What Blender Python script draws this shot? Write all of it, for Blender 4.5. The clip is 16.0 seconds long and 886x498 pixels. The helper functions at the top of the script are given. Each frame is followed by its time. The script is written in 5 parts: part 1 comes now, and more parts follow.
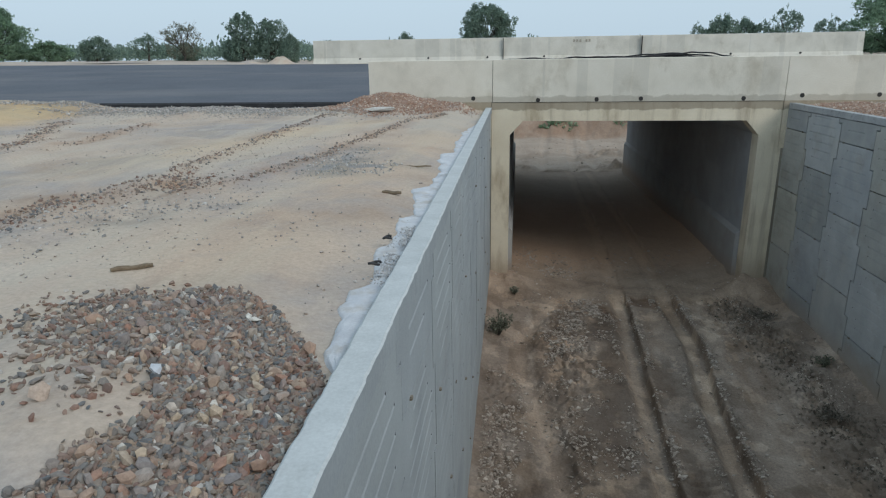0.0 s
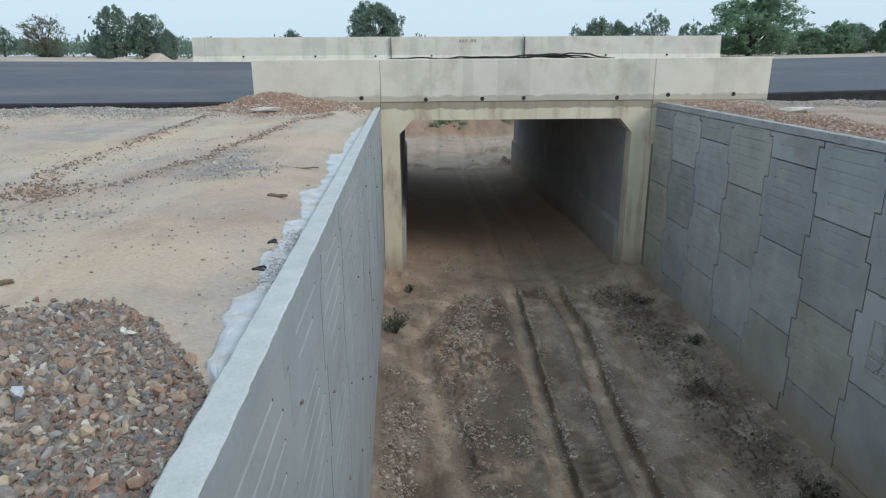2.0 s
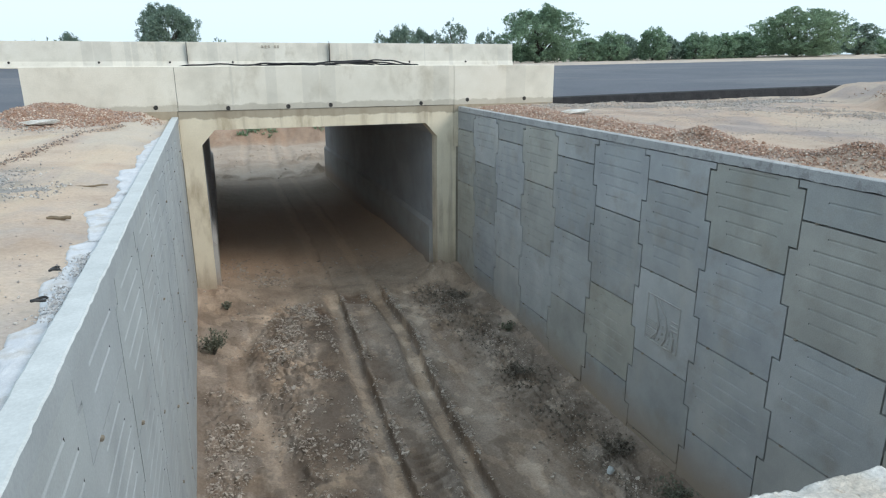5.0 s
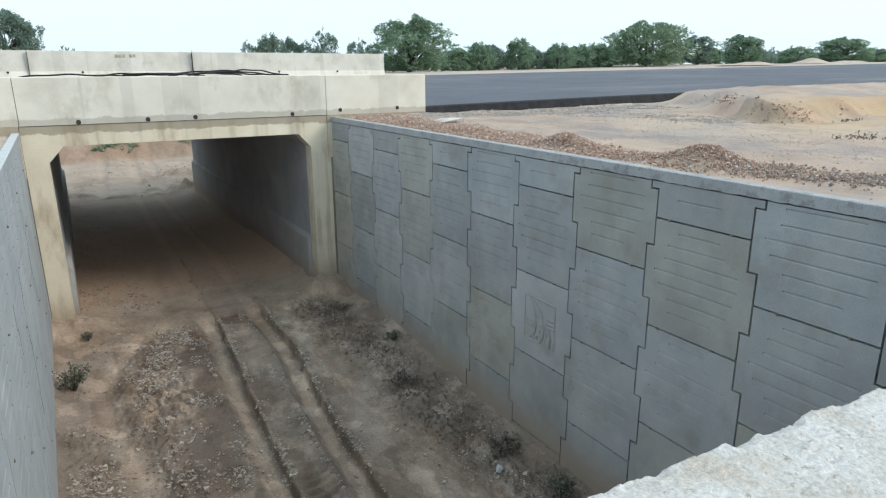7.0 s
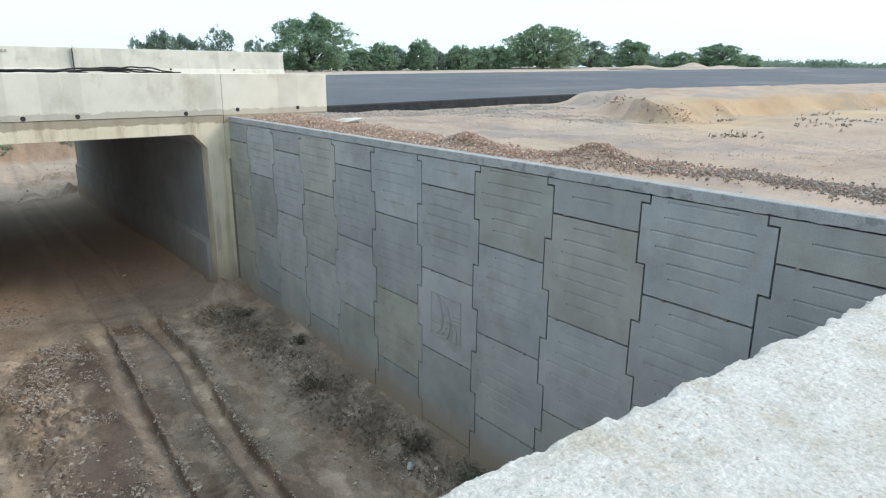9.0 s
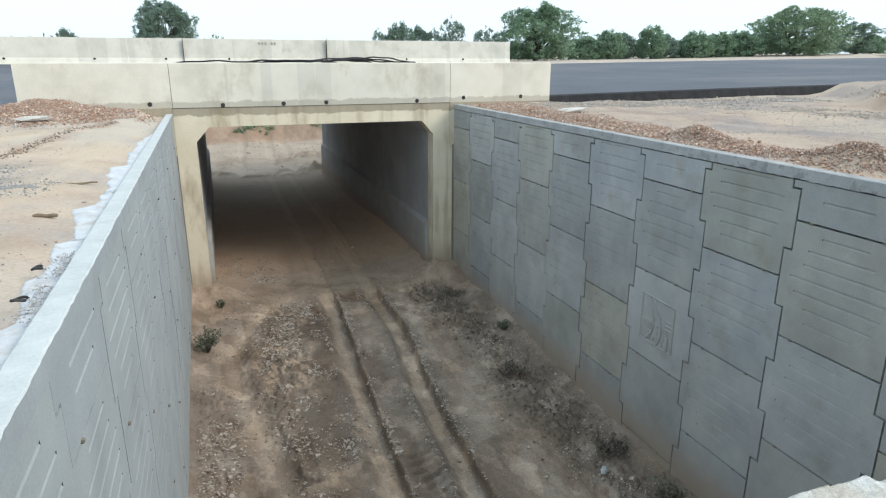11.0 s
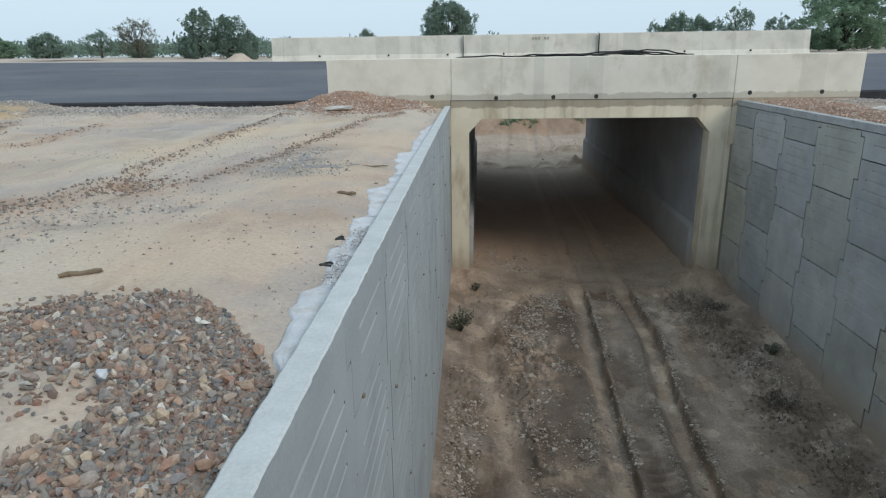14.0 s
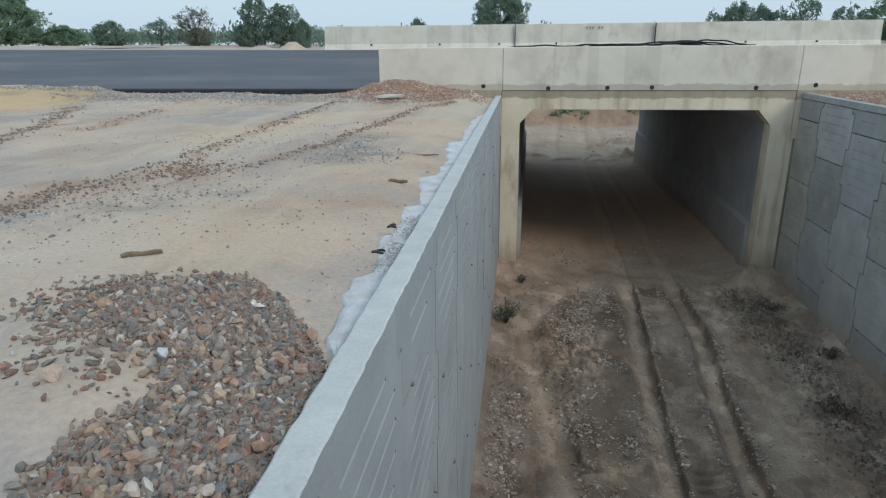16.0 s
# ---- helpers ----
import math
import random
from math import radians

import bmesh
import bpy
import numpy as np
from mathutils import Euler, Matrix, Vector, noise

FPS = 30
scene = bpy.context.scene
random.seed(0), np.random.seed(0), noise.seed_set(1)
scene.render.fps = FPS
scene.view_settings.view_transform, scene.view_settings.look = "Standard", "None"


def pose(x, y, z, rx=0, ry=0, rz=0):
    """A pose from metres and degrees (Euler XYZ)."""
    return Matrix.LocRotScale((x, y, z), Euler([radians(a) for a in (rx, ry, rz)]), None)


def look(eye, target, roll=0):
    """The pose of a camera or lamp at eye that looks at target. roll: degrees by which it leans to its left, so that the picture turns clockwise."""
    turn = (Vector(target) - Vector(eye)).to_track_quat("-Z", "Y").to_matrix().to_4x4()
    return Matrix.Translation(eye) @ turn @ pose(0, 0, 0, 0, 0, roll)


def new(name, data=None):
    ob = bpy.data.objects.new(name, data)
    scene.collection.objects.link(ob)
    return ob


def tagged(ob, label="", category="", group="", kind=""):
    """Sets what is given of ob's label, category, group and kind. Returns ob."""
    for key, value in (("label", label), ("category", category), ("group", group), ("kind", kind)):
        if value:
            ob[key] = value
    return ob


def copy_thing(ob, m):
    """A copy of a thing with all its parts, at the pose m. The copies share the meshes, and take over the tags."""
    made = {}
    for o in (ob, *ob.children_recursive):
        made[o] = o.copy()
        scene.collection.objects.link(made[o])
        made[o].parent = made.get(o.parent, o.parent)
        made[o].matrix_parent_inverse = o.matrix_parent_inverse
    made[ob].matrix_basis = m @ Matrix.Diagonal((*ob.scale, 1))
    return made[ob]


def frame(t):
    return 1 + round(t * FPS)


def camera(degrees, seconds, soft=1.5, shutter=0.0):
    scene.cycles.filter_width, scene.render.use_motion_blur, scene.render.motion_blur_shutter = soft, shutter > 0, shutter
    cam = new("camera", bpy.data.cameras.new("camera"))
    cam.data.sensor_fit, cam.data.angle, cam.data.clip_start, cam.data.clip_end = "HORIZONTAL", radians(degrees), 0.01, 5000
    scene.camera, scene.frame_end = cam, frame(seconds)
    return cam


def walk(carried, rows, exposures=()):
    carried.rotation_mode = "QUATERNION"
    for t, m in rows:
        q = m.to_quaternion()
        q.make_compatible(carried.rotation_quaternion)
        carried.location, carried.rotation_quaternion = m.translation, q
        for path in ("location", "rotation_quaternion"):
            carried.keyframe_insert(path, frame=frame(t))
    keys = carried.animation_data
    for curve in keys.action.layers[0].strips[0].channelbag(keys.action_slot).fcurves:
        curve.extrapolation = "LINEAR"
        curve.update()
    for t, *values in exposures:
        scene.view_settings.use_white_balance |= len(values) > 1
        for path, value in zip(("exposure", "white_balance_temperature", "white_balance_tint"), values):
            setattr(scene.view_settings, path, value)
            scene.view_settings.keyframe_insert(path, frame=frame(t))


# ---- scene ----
cam = camera(69.3, 16.0, soft=1.2)
PATH = [
    (0, (-2.563, 1.939, 6.215), (-2.787, 3.843, 5.645), -0.8),
    (0.5, (-2.546, 1.928, 6.221), (-2.655, 3.837, 5.634), -0.8),
    (1, (-2.535, 1.917, 6.224), (-2.586, 3.832, 5.649), -0.7),
    (1.5, (-2.516, 1.9, 6.233), (-2.475, 3.814, 5.656), -0.3),
    (2, (-2.487, 1.876, 6.244), (-2.391, 3.789, 5.667), -0.3),
    (2.5, (-2.486, 1.864, 6.244), (-2.296, 3.771, 5.671), -0.2),
    (3, (-2.462, 1.856, 6.246), (-2.189, 3.75, 5.663), -0.4),
    (3.5, (-2.448, 1.848, 6.244), (-2.095, 3.732, 5.675), 0.3),
    (4, (-2.399, 1.89, 6.233), (-1.943, 3.751, 5.662), 0.9),
    (4.2, (-2.419, 1.851, 6.249), (-1.924, 3.701, 5.673), 0.6),
    (6.3, (-2.374, 1.713, 6.283), (-1.512, 3.444, 5.771), 0.1),
    (6.5, (-2.38, 1.729, 6.284), (-1.481, 3.441, 5.774), 0.1),
    (7, (-2.348, 1.746, 6.284), (-1.38, 3.412, 5.747), -0.2),
    (7.5, (-2.367, 1.692, 6.298), (-1.312, 3.3, 5.75), 0.2),
    (8, (-2.344, 1.688, 6.285), (-1.226, 3.257, 5.748), 0.2),
    (8.2, (-2.329, 1.688, 6.287), (-1.176, 3.235, 5.758), 0.6),
    (9.25, (-2.347, 1.665, 6.275), (-1.144, 3.161, 5.74), 0.4),
    (10.3, (-2.373, 1.658, 6.288), (-1.369, 3.304, 5.756), 0.4),
    (10.5, (-2.38, 1.676, 6.285), (-1.464, 3.366, 5.735), 0.4),
    (11, (-2.328, 1.777, 6.272), (-1.688, 3.585, 5.703), 0.1),
    (11.5, (-2.388, 1.833, 6.267), (-2.003, 3.711, 5.697), -0.1),
    (12, (-2.399, 1.794, 6.287), (-2.178, 3.699, 5.72), -0.5),
    (12.5, (-2.42, 1.831, 6.277), (-2.279, 3.742, 5.702), -0.4),
    (13, (-2.418, 1.84, 6.282), (-2.371, 3.755, 5.706), -0.5),
    (13.5, (-2.454, 1.872, 6.263), (-2.493, 3.787, 5.686), -0.7),
    (14, (-2.452, 1.855, 6.263), (-2.568, 3.765, 5.682), -0.8),
    (14.5, (-2.462, 1.873, 6.251), (-2.634, 3.775, 5.658), -1.2),
    (15, (-2.485, 1.895, 6.253), (-2.7, 3.79, 5.652), -1.4),
    (15.5, (-2.472, 1.878, 6.252), (-2.728, 3.763, 5.635), -1.3),
    (16, (-2.504, 1.886, 6.248), (-2.759, 3.774, 5.64), -0.5),
]
EXPOSURES = [(0, -0.16, 6350, 10), (2.5, 0.19, 6380, 10), (4, 0.43, 6440, 10), (6.5, 0.55, 6560, 10), (8, 0.63, 6620, 10), (11, 0.69, 6660, 10), (12.5, 0.29, 6620, 10), (14, 0.07, 6480, 10), (16, -0.05, 6380, 10)]
walk(cam, [(t, look(eye, target, roll)) for t, eye, target, roll in PATH], EXPOSURES)

# ---- light: hazy evening sky, soft and nearly shadowless ----
SUN_EL, SUN_AZ = radians(38), radians(128)
world = bpy.data.worlds.new("evening_haze")
scene.world = world
world.use_nodes = True
wn, wl = world.node_tree.nodes, world.node_tree.links
wn.clear()
w_out, w_bg = wn.new("ShaderNodeOutputWorld"), wn.new("ShaderNodeBackground")
sky = wn.new("ShaderNodeTexSky")
sky.sky_type, sky.sun_disc, sky.sun_elevation, sky.sun_rotation = "NISHITA", False, SUN_EL, SUN_AZ
sky.dust_density, sky.air_density = 4.0, 1.0
cloud = wn.new("ShaderNodeMix")
cloud.data_type = "RGBA"
cloud.inputs[0].default_value = 0.8
cloud.inputs[7].default_value = (6.3, 7.9, 9.1, 1)
wl.new(sky.outputs[0], cloud.inputs[6])
wl.new(cloud.outputs[2], w_bg.inputs[0])
w_bg.inputs[1].default_value = 0.110
wl.new(w_bg.outputs[0], w_out.inputs[0])
sun_data = bpy.data.lights.new("sun", "SUN")
sun_data.energy, sun_data.angle, sun_data.color = 1.15, radians(25), (1.0, 0.965, 0.92)
sun = new("sun", sun_data)
sun.matrix_world = look((math.sin(SUN_AZ) * 50, math.cos(SUN_AZ) * 50, math.tan(SUN_EL) * 50), (0, 0, 0))


# ---- materials ----
def ramp_of(nt, fac, stops):
    r = nt.nodes.new("ShaderNodeValToRGB")
    while len(r.color_ramp.elements) < len(stops):
        r.color_ramp.elements.new(0.5)
    for e, (p, c) in zip(r.color_ramp.elements, stops):
        e.position, e.color = p, (*c, 1)
    nt.links.new(fac, r.inputs[0])
    return r.outputs[0]


def noise_of(nt, scale, detail=6.0, rough=0.6, stretch=(1, 1, 1), offset=(0, 0, 0), turn=0.0):
    co = nt.nodes.new("ShaderNodeNewGeometry").outputs["Position"]
    mp = nt.nodes.new("ShaderNodeMapping")
    mp.inputs["Scale"].default_value, mp.inputs["Location"].default_value = stretch, offset
    mp.inputs["Rotation"].default_value = (0, 0, radians(turn))
    nt.links.new(co, mp.inputs[0])
    n = nt.nodes.new("ShaderNodeTexNoise")
    n.inputs["Scale"].default_value, n.inputs["Detail"].default_value, n.inputs["Roughness"].default_value = scale, detail, rough
    nt.links.new(mp.outputs[0], n.inputs["Vector"])
    return n.outputs[0]


def mix_of(nt, fac, a, b, mode="MIX"):
    m = nt.nodes.new("ShaderNodeMix")
    m.data_type, m.blend_type = "RGBA", mode
    for v, slot in ((fac, 0), (a, 6), (b, 7)):
        if isinstance(v, (int, float)):
            m.inputs[slot].default_value = v
        elif isinstance(v, tuple):
            m.inputs[slot].default_value = (*v, 1)
        else:
            nt.links.new(v, m.inputs[slot])
    return m.outputs[2]


def material(name, stops, scale=2.0, grain=30.0, grain_amount=0.3, stains=None, rough=0.85, bump=0.3, bump_scale=40.0, stretch=(1, 1, 1), piece=None, island=None, metal=0.0, streaks=None, seam=None, brightening=None, soil=False):
    """Two scales of colour (a ramp on coarse noise, grain over it), stains of a second colour, fine relief. piece: tones that vary by object; island: tones that vary by loose bit."""
    m = bpy.data.materials.new(name)
    m.use_nodes = True
    nt = m.node_tree
    b = nt.nodes["Principled BSDF"]
    col = ramp_of(nt, noise_of(nt, scale, stretch=stretch), stops)
    if piece:
        rnd = nt.nodes.new("ShaderNodeObjectInfo").outputs["Random"]
        col = mix_of(nt, 1.0, col, ramp_of(nt, rnd, piece), "MULTIPLY")
    if island:
        rnd = nt.nodes.new("ShaderNodeNewGeometry").outputs["Random Per Island"]
        col = mix_of(nt, 1.0, col, ramp_of(nt, rnd, island), "MULTIPLY")
    if stains:
        colour, s_scale, low, high, amount = stains[:5]
        st = stains[5] if len(stains) > 5 else (1, 1, 1)
        f = ramp_of(nt, noise_of(nt, s_scale, 5.0, 0.65, st, (7.3, 2.1, 4.4)), ((low, (0, 0, 0)), (high, (amount,) * 3)))
        col = mix_of(nt, f, col, colour)
    if streaks:
        colour, s_scale, low, high, amount, st, turn = streaks
        f = ramp_of(nt, noise_of(nt, s_scale, 4.0, 0.6, st, (1.3, 5.1, 2.2), turn), ((low, (0, 0, 0)), (high, (amount,) * 3)))
        col = mix_of(nt, f, col, colour)
    if brightening:
        # soil colour lightened past a given y, standing in for light in the culvert
        colour, start, end = brightening
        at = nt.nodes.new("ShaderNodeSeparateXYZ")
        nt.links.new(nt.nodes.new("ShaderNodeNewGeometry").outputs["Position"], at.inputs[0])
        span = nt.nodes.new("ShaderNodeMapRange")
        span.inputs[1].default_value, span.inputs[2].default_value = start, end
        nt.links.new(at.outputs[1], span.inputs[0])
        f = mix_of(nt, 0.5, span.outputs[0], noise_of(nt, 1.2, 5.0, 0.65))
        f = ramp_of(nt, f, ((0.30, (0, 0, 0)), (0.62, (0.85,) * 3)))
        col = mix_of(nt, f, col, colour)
    if soil:
        zones = nt.nodes.new("ShaderNodeAttribute")
        zones.attribute_name = "soil"
        col = mix_of(nt, 1.0, col, zones.outputs["Color"], "MULTIPLY")
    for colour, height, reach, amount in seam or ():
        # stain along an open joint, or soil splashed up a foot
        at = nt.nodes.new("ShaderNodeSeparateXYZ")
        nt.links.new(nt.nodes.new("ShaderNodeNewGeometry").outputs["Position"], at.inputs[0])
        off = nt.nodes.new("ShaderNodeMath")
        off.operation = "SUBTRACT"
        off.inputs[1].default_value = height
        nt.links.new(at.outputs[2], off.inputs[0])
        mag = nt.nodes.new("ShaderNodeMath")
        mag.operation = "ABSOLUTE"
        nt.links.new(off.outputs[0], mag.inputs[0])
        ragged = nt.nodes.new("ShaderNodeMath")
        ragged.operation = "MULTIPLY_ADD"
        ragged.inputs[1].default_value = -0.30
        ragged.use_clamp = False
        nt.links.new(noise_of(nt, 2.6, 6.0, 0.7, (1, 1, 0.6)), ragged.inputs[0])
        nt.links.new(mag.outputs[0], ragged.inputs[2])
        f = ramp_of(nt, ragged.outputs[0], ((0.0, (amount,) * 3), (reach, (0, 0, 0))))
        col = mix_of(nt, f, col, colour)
    g = ramp_of(nt, noise_of(nt, grain, 3.0, 0.7, (1, 1, 1), (3.1, 9.2, 1.7)), ((0.3, (1 - grain_amount,) * 3), (0.7, (1 + grain_amount * 0.5,) * 3)))
    col = mix_of(nt, 1.0, col, g, "MULTIPLY")
    nt.links.new(col, b.inputs["Base Color"])
    b.inputs["Roughness"].default_value, b.inputs["Metallic"].default_value = rough, metal
    b.inputs["Specular IOR Level"].default_value = 0.3
    if bump:
        bp = nt.nodes.new("ShaderNodeBump")
        bp.inputs["Strength"].default_value, bp.inputs["Distance"].default_value = bump, 0.02
        nt.links.new(noise_of(nt, bump_scale, 6.0, 0.65), bp.inputs["Height"])
        nt.links.new(bp.outputs[0], b.inputs["Normal"])
    return m


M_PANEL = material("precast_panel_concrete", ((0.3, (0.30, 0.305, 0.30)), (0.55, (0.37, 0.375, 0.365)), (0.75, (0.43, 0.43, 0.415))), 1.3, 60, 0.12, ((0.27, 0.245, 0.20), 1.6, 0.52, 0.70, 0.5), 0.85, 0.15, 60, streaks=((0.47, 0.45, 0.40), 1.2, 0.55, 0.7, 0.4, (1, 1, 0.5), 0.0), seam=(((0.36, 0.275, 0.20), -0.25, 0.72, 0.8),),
                   piece=((0.0, (0.78, 0.80, 0.82)), (0.2, (1.06, 1.08, 1.12)), (0.4, (0.90, 0.91, 0.92)), (0.6, (1.14, 1.09, 0.96)), (0.75, (0.84, 0.85, 0.84)), (0.9, (1.16, 1.17, 1.19)), (1.0, (1.0, 0.96, 0.88))))
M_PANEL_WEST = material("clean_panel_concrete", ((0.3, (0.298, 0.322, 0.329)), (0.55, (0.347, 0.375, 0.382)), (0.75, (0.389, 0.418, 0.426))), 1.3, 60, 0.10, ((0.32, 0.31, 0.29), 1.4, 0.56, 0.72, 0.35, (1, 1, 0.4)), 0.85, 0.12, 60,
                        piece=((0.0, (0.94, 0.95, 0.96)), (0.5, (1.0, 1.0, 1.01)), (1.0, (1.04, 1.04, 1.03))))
M_COPING = material("coping_concrete", ((0.3, (0.455, 0.478, 0.472)), (0.7, (0.545, 0.568, 0.56))), 4, 60, 0.11, ((0.31, 0.31, 0.29), 6.0, 0.55, 0.74, 0.3), 0.9, 0.12, 90)
# Pitted east coping, also darkened because its face gets less light.
M_COPING_PITTED_SHADED = material("pitted_shaded_coping_concrete", ((0.3, (0.34, 0.345, 0.345)), (0.7, (0.46, 0.46, 0.455))), 3, 70, 0.25, ((0.22, 0.215, 0.21), 7.0, 0.54, 0.64, 0.6), 0.9, 0.7, 60)
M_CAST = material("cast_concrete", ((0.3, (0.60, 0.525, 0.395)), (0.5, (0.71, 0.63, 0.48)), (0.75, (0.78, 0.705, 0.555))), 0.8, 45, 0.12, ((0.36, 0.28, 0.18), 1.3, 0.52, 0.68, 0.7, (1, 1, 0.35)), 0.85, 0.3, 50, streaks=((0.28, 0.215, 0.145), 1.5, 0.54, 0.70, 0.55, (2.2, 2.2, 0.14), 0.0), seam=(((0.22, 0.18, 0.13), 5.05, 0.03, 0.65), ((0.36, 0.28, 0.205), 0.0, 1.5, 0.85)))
M_PARAPET = material("parapet_concrete", ((0.3, (0.60, 0.565, 0.48)), (0.5, (0.705, 0.665, 0.57)), (0.75, (0.775, 0.74, 0.65))), 1.1, 40, 0.12, ((0.42, 0.37, 0.28), 1.2, 0.56, 0.70, 0.5, (1, 1, 0.6)), 0.85, 0.3, 50, streaks=((0.47, 0.455, 0.40), 0.9, 0.56, 0.565, 0.28, (1, 0.02, 0.0), 0.0), seam=(((0.26, 0.22, 0.16), 5.07, 0.03, 0.42),))
M_STAINED = material("damp_stained_concrete", ((0.3, (0.17, 0.145, 0.11)), (0.7, (0.34, 0.30, 0.24))), 1.6, 40, 0.2, None, 0.9, 0.4, 40, stretch=(1, 1, 0.3))
# Half the portal's brightness and bluer: the culvert's inner shade sits in this colour.
M_CAST_SHADED = material("culvert_inner_shaded_concrete", ((0.3, (0.30, 0.31, 0.32)), (0.7, (0.39, 0.40, 0.41))), 0.9, 45, 0.12, ((0.28, 0.25, 0.22), 1.0, 0.55, 0.75, 0.5), 0.85, 0.2, 50, streaks=((0.30, 0.30, 0.30), 0.9, 0.56, 0.58, 0.4, (0.0, 0.6, 1.2), 0.0))
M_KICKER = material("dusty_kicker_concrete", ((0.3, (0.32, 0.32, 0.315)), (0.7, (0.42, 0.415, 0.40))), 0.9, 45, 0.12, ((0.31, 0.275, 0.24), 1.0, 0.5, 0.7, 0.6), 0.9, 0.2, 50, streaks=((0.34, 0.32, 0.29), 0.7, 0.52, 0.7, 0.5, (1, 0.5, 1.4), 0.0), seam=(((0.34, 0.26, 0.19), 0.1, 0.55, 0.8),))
M_LEDGE = material("rough_white_concrete", ((0.3, (0.56, 0.54, 0.49)), (0.6, (0.68, 0.665, 0.63))), 7, 60, 0.26, ((0.33, 0.25, 0.18), 32.0, 0.60, 0.67, 0.75), 0.95, 1.0, 34, streaks=((0.50, 0.43, 0.345), 2.6, 0.54, 0.66, 0.6, (1, 1, 1), 0.0))
M_SAND = material("sandy_soil", ((0.28, (0.360, 0.280, 0.217)), (0.45, (0.477, 0.388, 0.310)), (0.6, (0.519, 0.427, 0.341)), (0.78, (0.578, 0.495, 0.408))), 0.6, 30, 0.15, ((0.365, 0.335, 0.315), 0.40, 0.47, 0.60, 0.8), 0.95, 0.5, 34, streaks=((0.53, 0.465, 0.375), 0.5, 0.51, 0.62, 0.6, (2.6, 0.35, 1), 38.0), soil=True)
M_SAND_HEAP = material("heaped_sand", ((0.28, (0.360, 0.280, 0.217)), (0.45, (0.477, 0.388, 0.310)), (0.6, (0.519, 0.427, 0.341)), (0.78, (0.578, 0.495, 0.408))), 0.6, 30, 0.15, ((0.365, 0.335, 0.315), 0.40, 0.47, 0.60, 0.8), 0.95, 0.5, 34, streaks=((0.53, 0.465, 0.375), 0.5, 0.51, 0.62, 0.6, (2.6, 0.35, 1), 38.0))
M_BED = material("gravelly_red_soil", ((0.3, (0.25, 0.155, 0.11)), (0.7, (0.38, 0.265, 0.195))), 3, 40, 0.4, None, 0.95, 1.0, 40)
M_DIRT = material("churned_brown_soil", ((0.25, (0.178, 0.136, 0.104)), (0.45, (0.25, 0.198, 0.157)), (0.6, (0.31, 0.25, 0.20)), (0.8, (0.39, 0.325, 0.265))), 1.2, 26, 0.26, ((0.40, 0.338, 0.282), 1.1, 0.54, 0.66, 0.6, (1, 0.45, 1)), 0.95, 0.55, 16, streaks=((0.20, 0.145, 0.105), 0.8, 0.54, 0.62, 0.7, (1, 0.25, 1), 0.0), brightening=((0.43, 0.345, 0.27), 17.5, 23.0), soil=True)
M_PIT = material("far_sandy_soil", ((0.25, (0.40, 0.33, 0.27)), (0.5, (0.48, 0.405, 0.335)), (0.75, (0.53, 0.455, 0.385))), 0.5, 12, 0.25, None, 0.95, 0.8, 8, streaks=((0.34, 0.275, 0.225), 0.6, 0.52, 0.64, 0.5, (1.4, 0.25, 1), 8.0), soil=True)
M_ASPHALT = material("fresh_asphalt", ((0.3, (0.092, 0.101, 0.119)), (0.7, (0.122, 0.131, 0.152))), 0.4, 60, 0.25, ((0.21, 0.205, 0.20), 0.25, 0.50, 0.70, 0.65, (0.3, 1, 1)), 0.8, 0.3, 80)
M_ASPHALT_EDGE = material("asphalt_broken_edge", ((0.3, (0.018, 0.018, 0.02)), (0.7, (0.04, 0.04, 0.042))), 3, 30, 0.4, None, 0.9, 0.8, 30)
M_STONE = material("crushed_stone", ((0.3, (0.9, 0.9, 0.9)), (0.7, (1.0, 1.0, 1.0))), 8, 60, 0.25, None, 0.85, 0.3, 50,
                   island=((0.0, (0.273, 0.158, 0.118)), (0.2, (0.285, 0.235, 0.192)), (0.4, (0.155, 0.165, 0.170)), (0.6, (0.368, 0.289, 0.218)), (0.8, (0.214, 0.146, 0.123)), (0.9, (0.285, 0.276, 0.246)), (1.0, (0.569, 0.529, 0.480))))
M_STONE_PIECE = material("crushed_stone_loose", ((0.3, (0.9, 0.9, 0.9)), (0.7, (1.0, 1.0, 1.0))), 8, 60, 0.25, None, 0.85, 0.3, 50,
                         piece=((0.0, (0.341, 0.194, 0.139)), (0.16, (0.383, 0.295, 0.226)), (0.32, (0.205, 0.208, 0.221)), (0.46, (0.519, 0.414, 0.301)), (0.60, (0.272, 0.174, 0.139)), (0.74, (0.341, 0.335, 0.315)), (0.88, (0.409, 0.276, 0.199)), (1.0, (0.676, 0.656, 0.587))))
M_RED_GRAVEL = material("red_gravel", ((0.3, (0.9, 0.9, 0.9)), (0.7, (1.0, 1.0, 1.0))), 8, 60, 0.25, None, 0.9, 0.3, 50,
                        island=((0.0, (0.31, 0.18, 0.125)), (0.35, (0.44, 0.285, 0.205)), (0.6, (0.36, 0.285, 0.245)), (0.85, (0.54, 0.40, 0.305)), (1.0, (0.70, 0.62, 0.53))))
M_GREY_GRAVEL = material("grey_gravel", ((0.3, (0.9, 0.9, 0.9)), (0.7, (1.0, 1.0, 1.0))), 8, 60, 0.25, None, 0.9, 0.3, 50,
                         island=((0.0, (0.30, 0.285, 0.27)), (0.4, (0.40, 0.365, 0.33)), (0.7, (0.47, 0.40, 0.335)), (1.0, (0.56, 0.53, 0.49))))
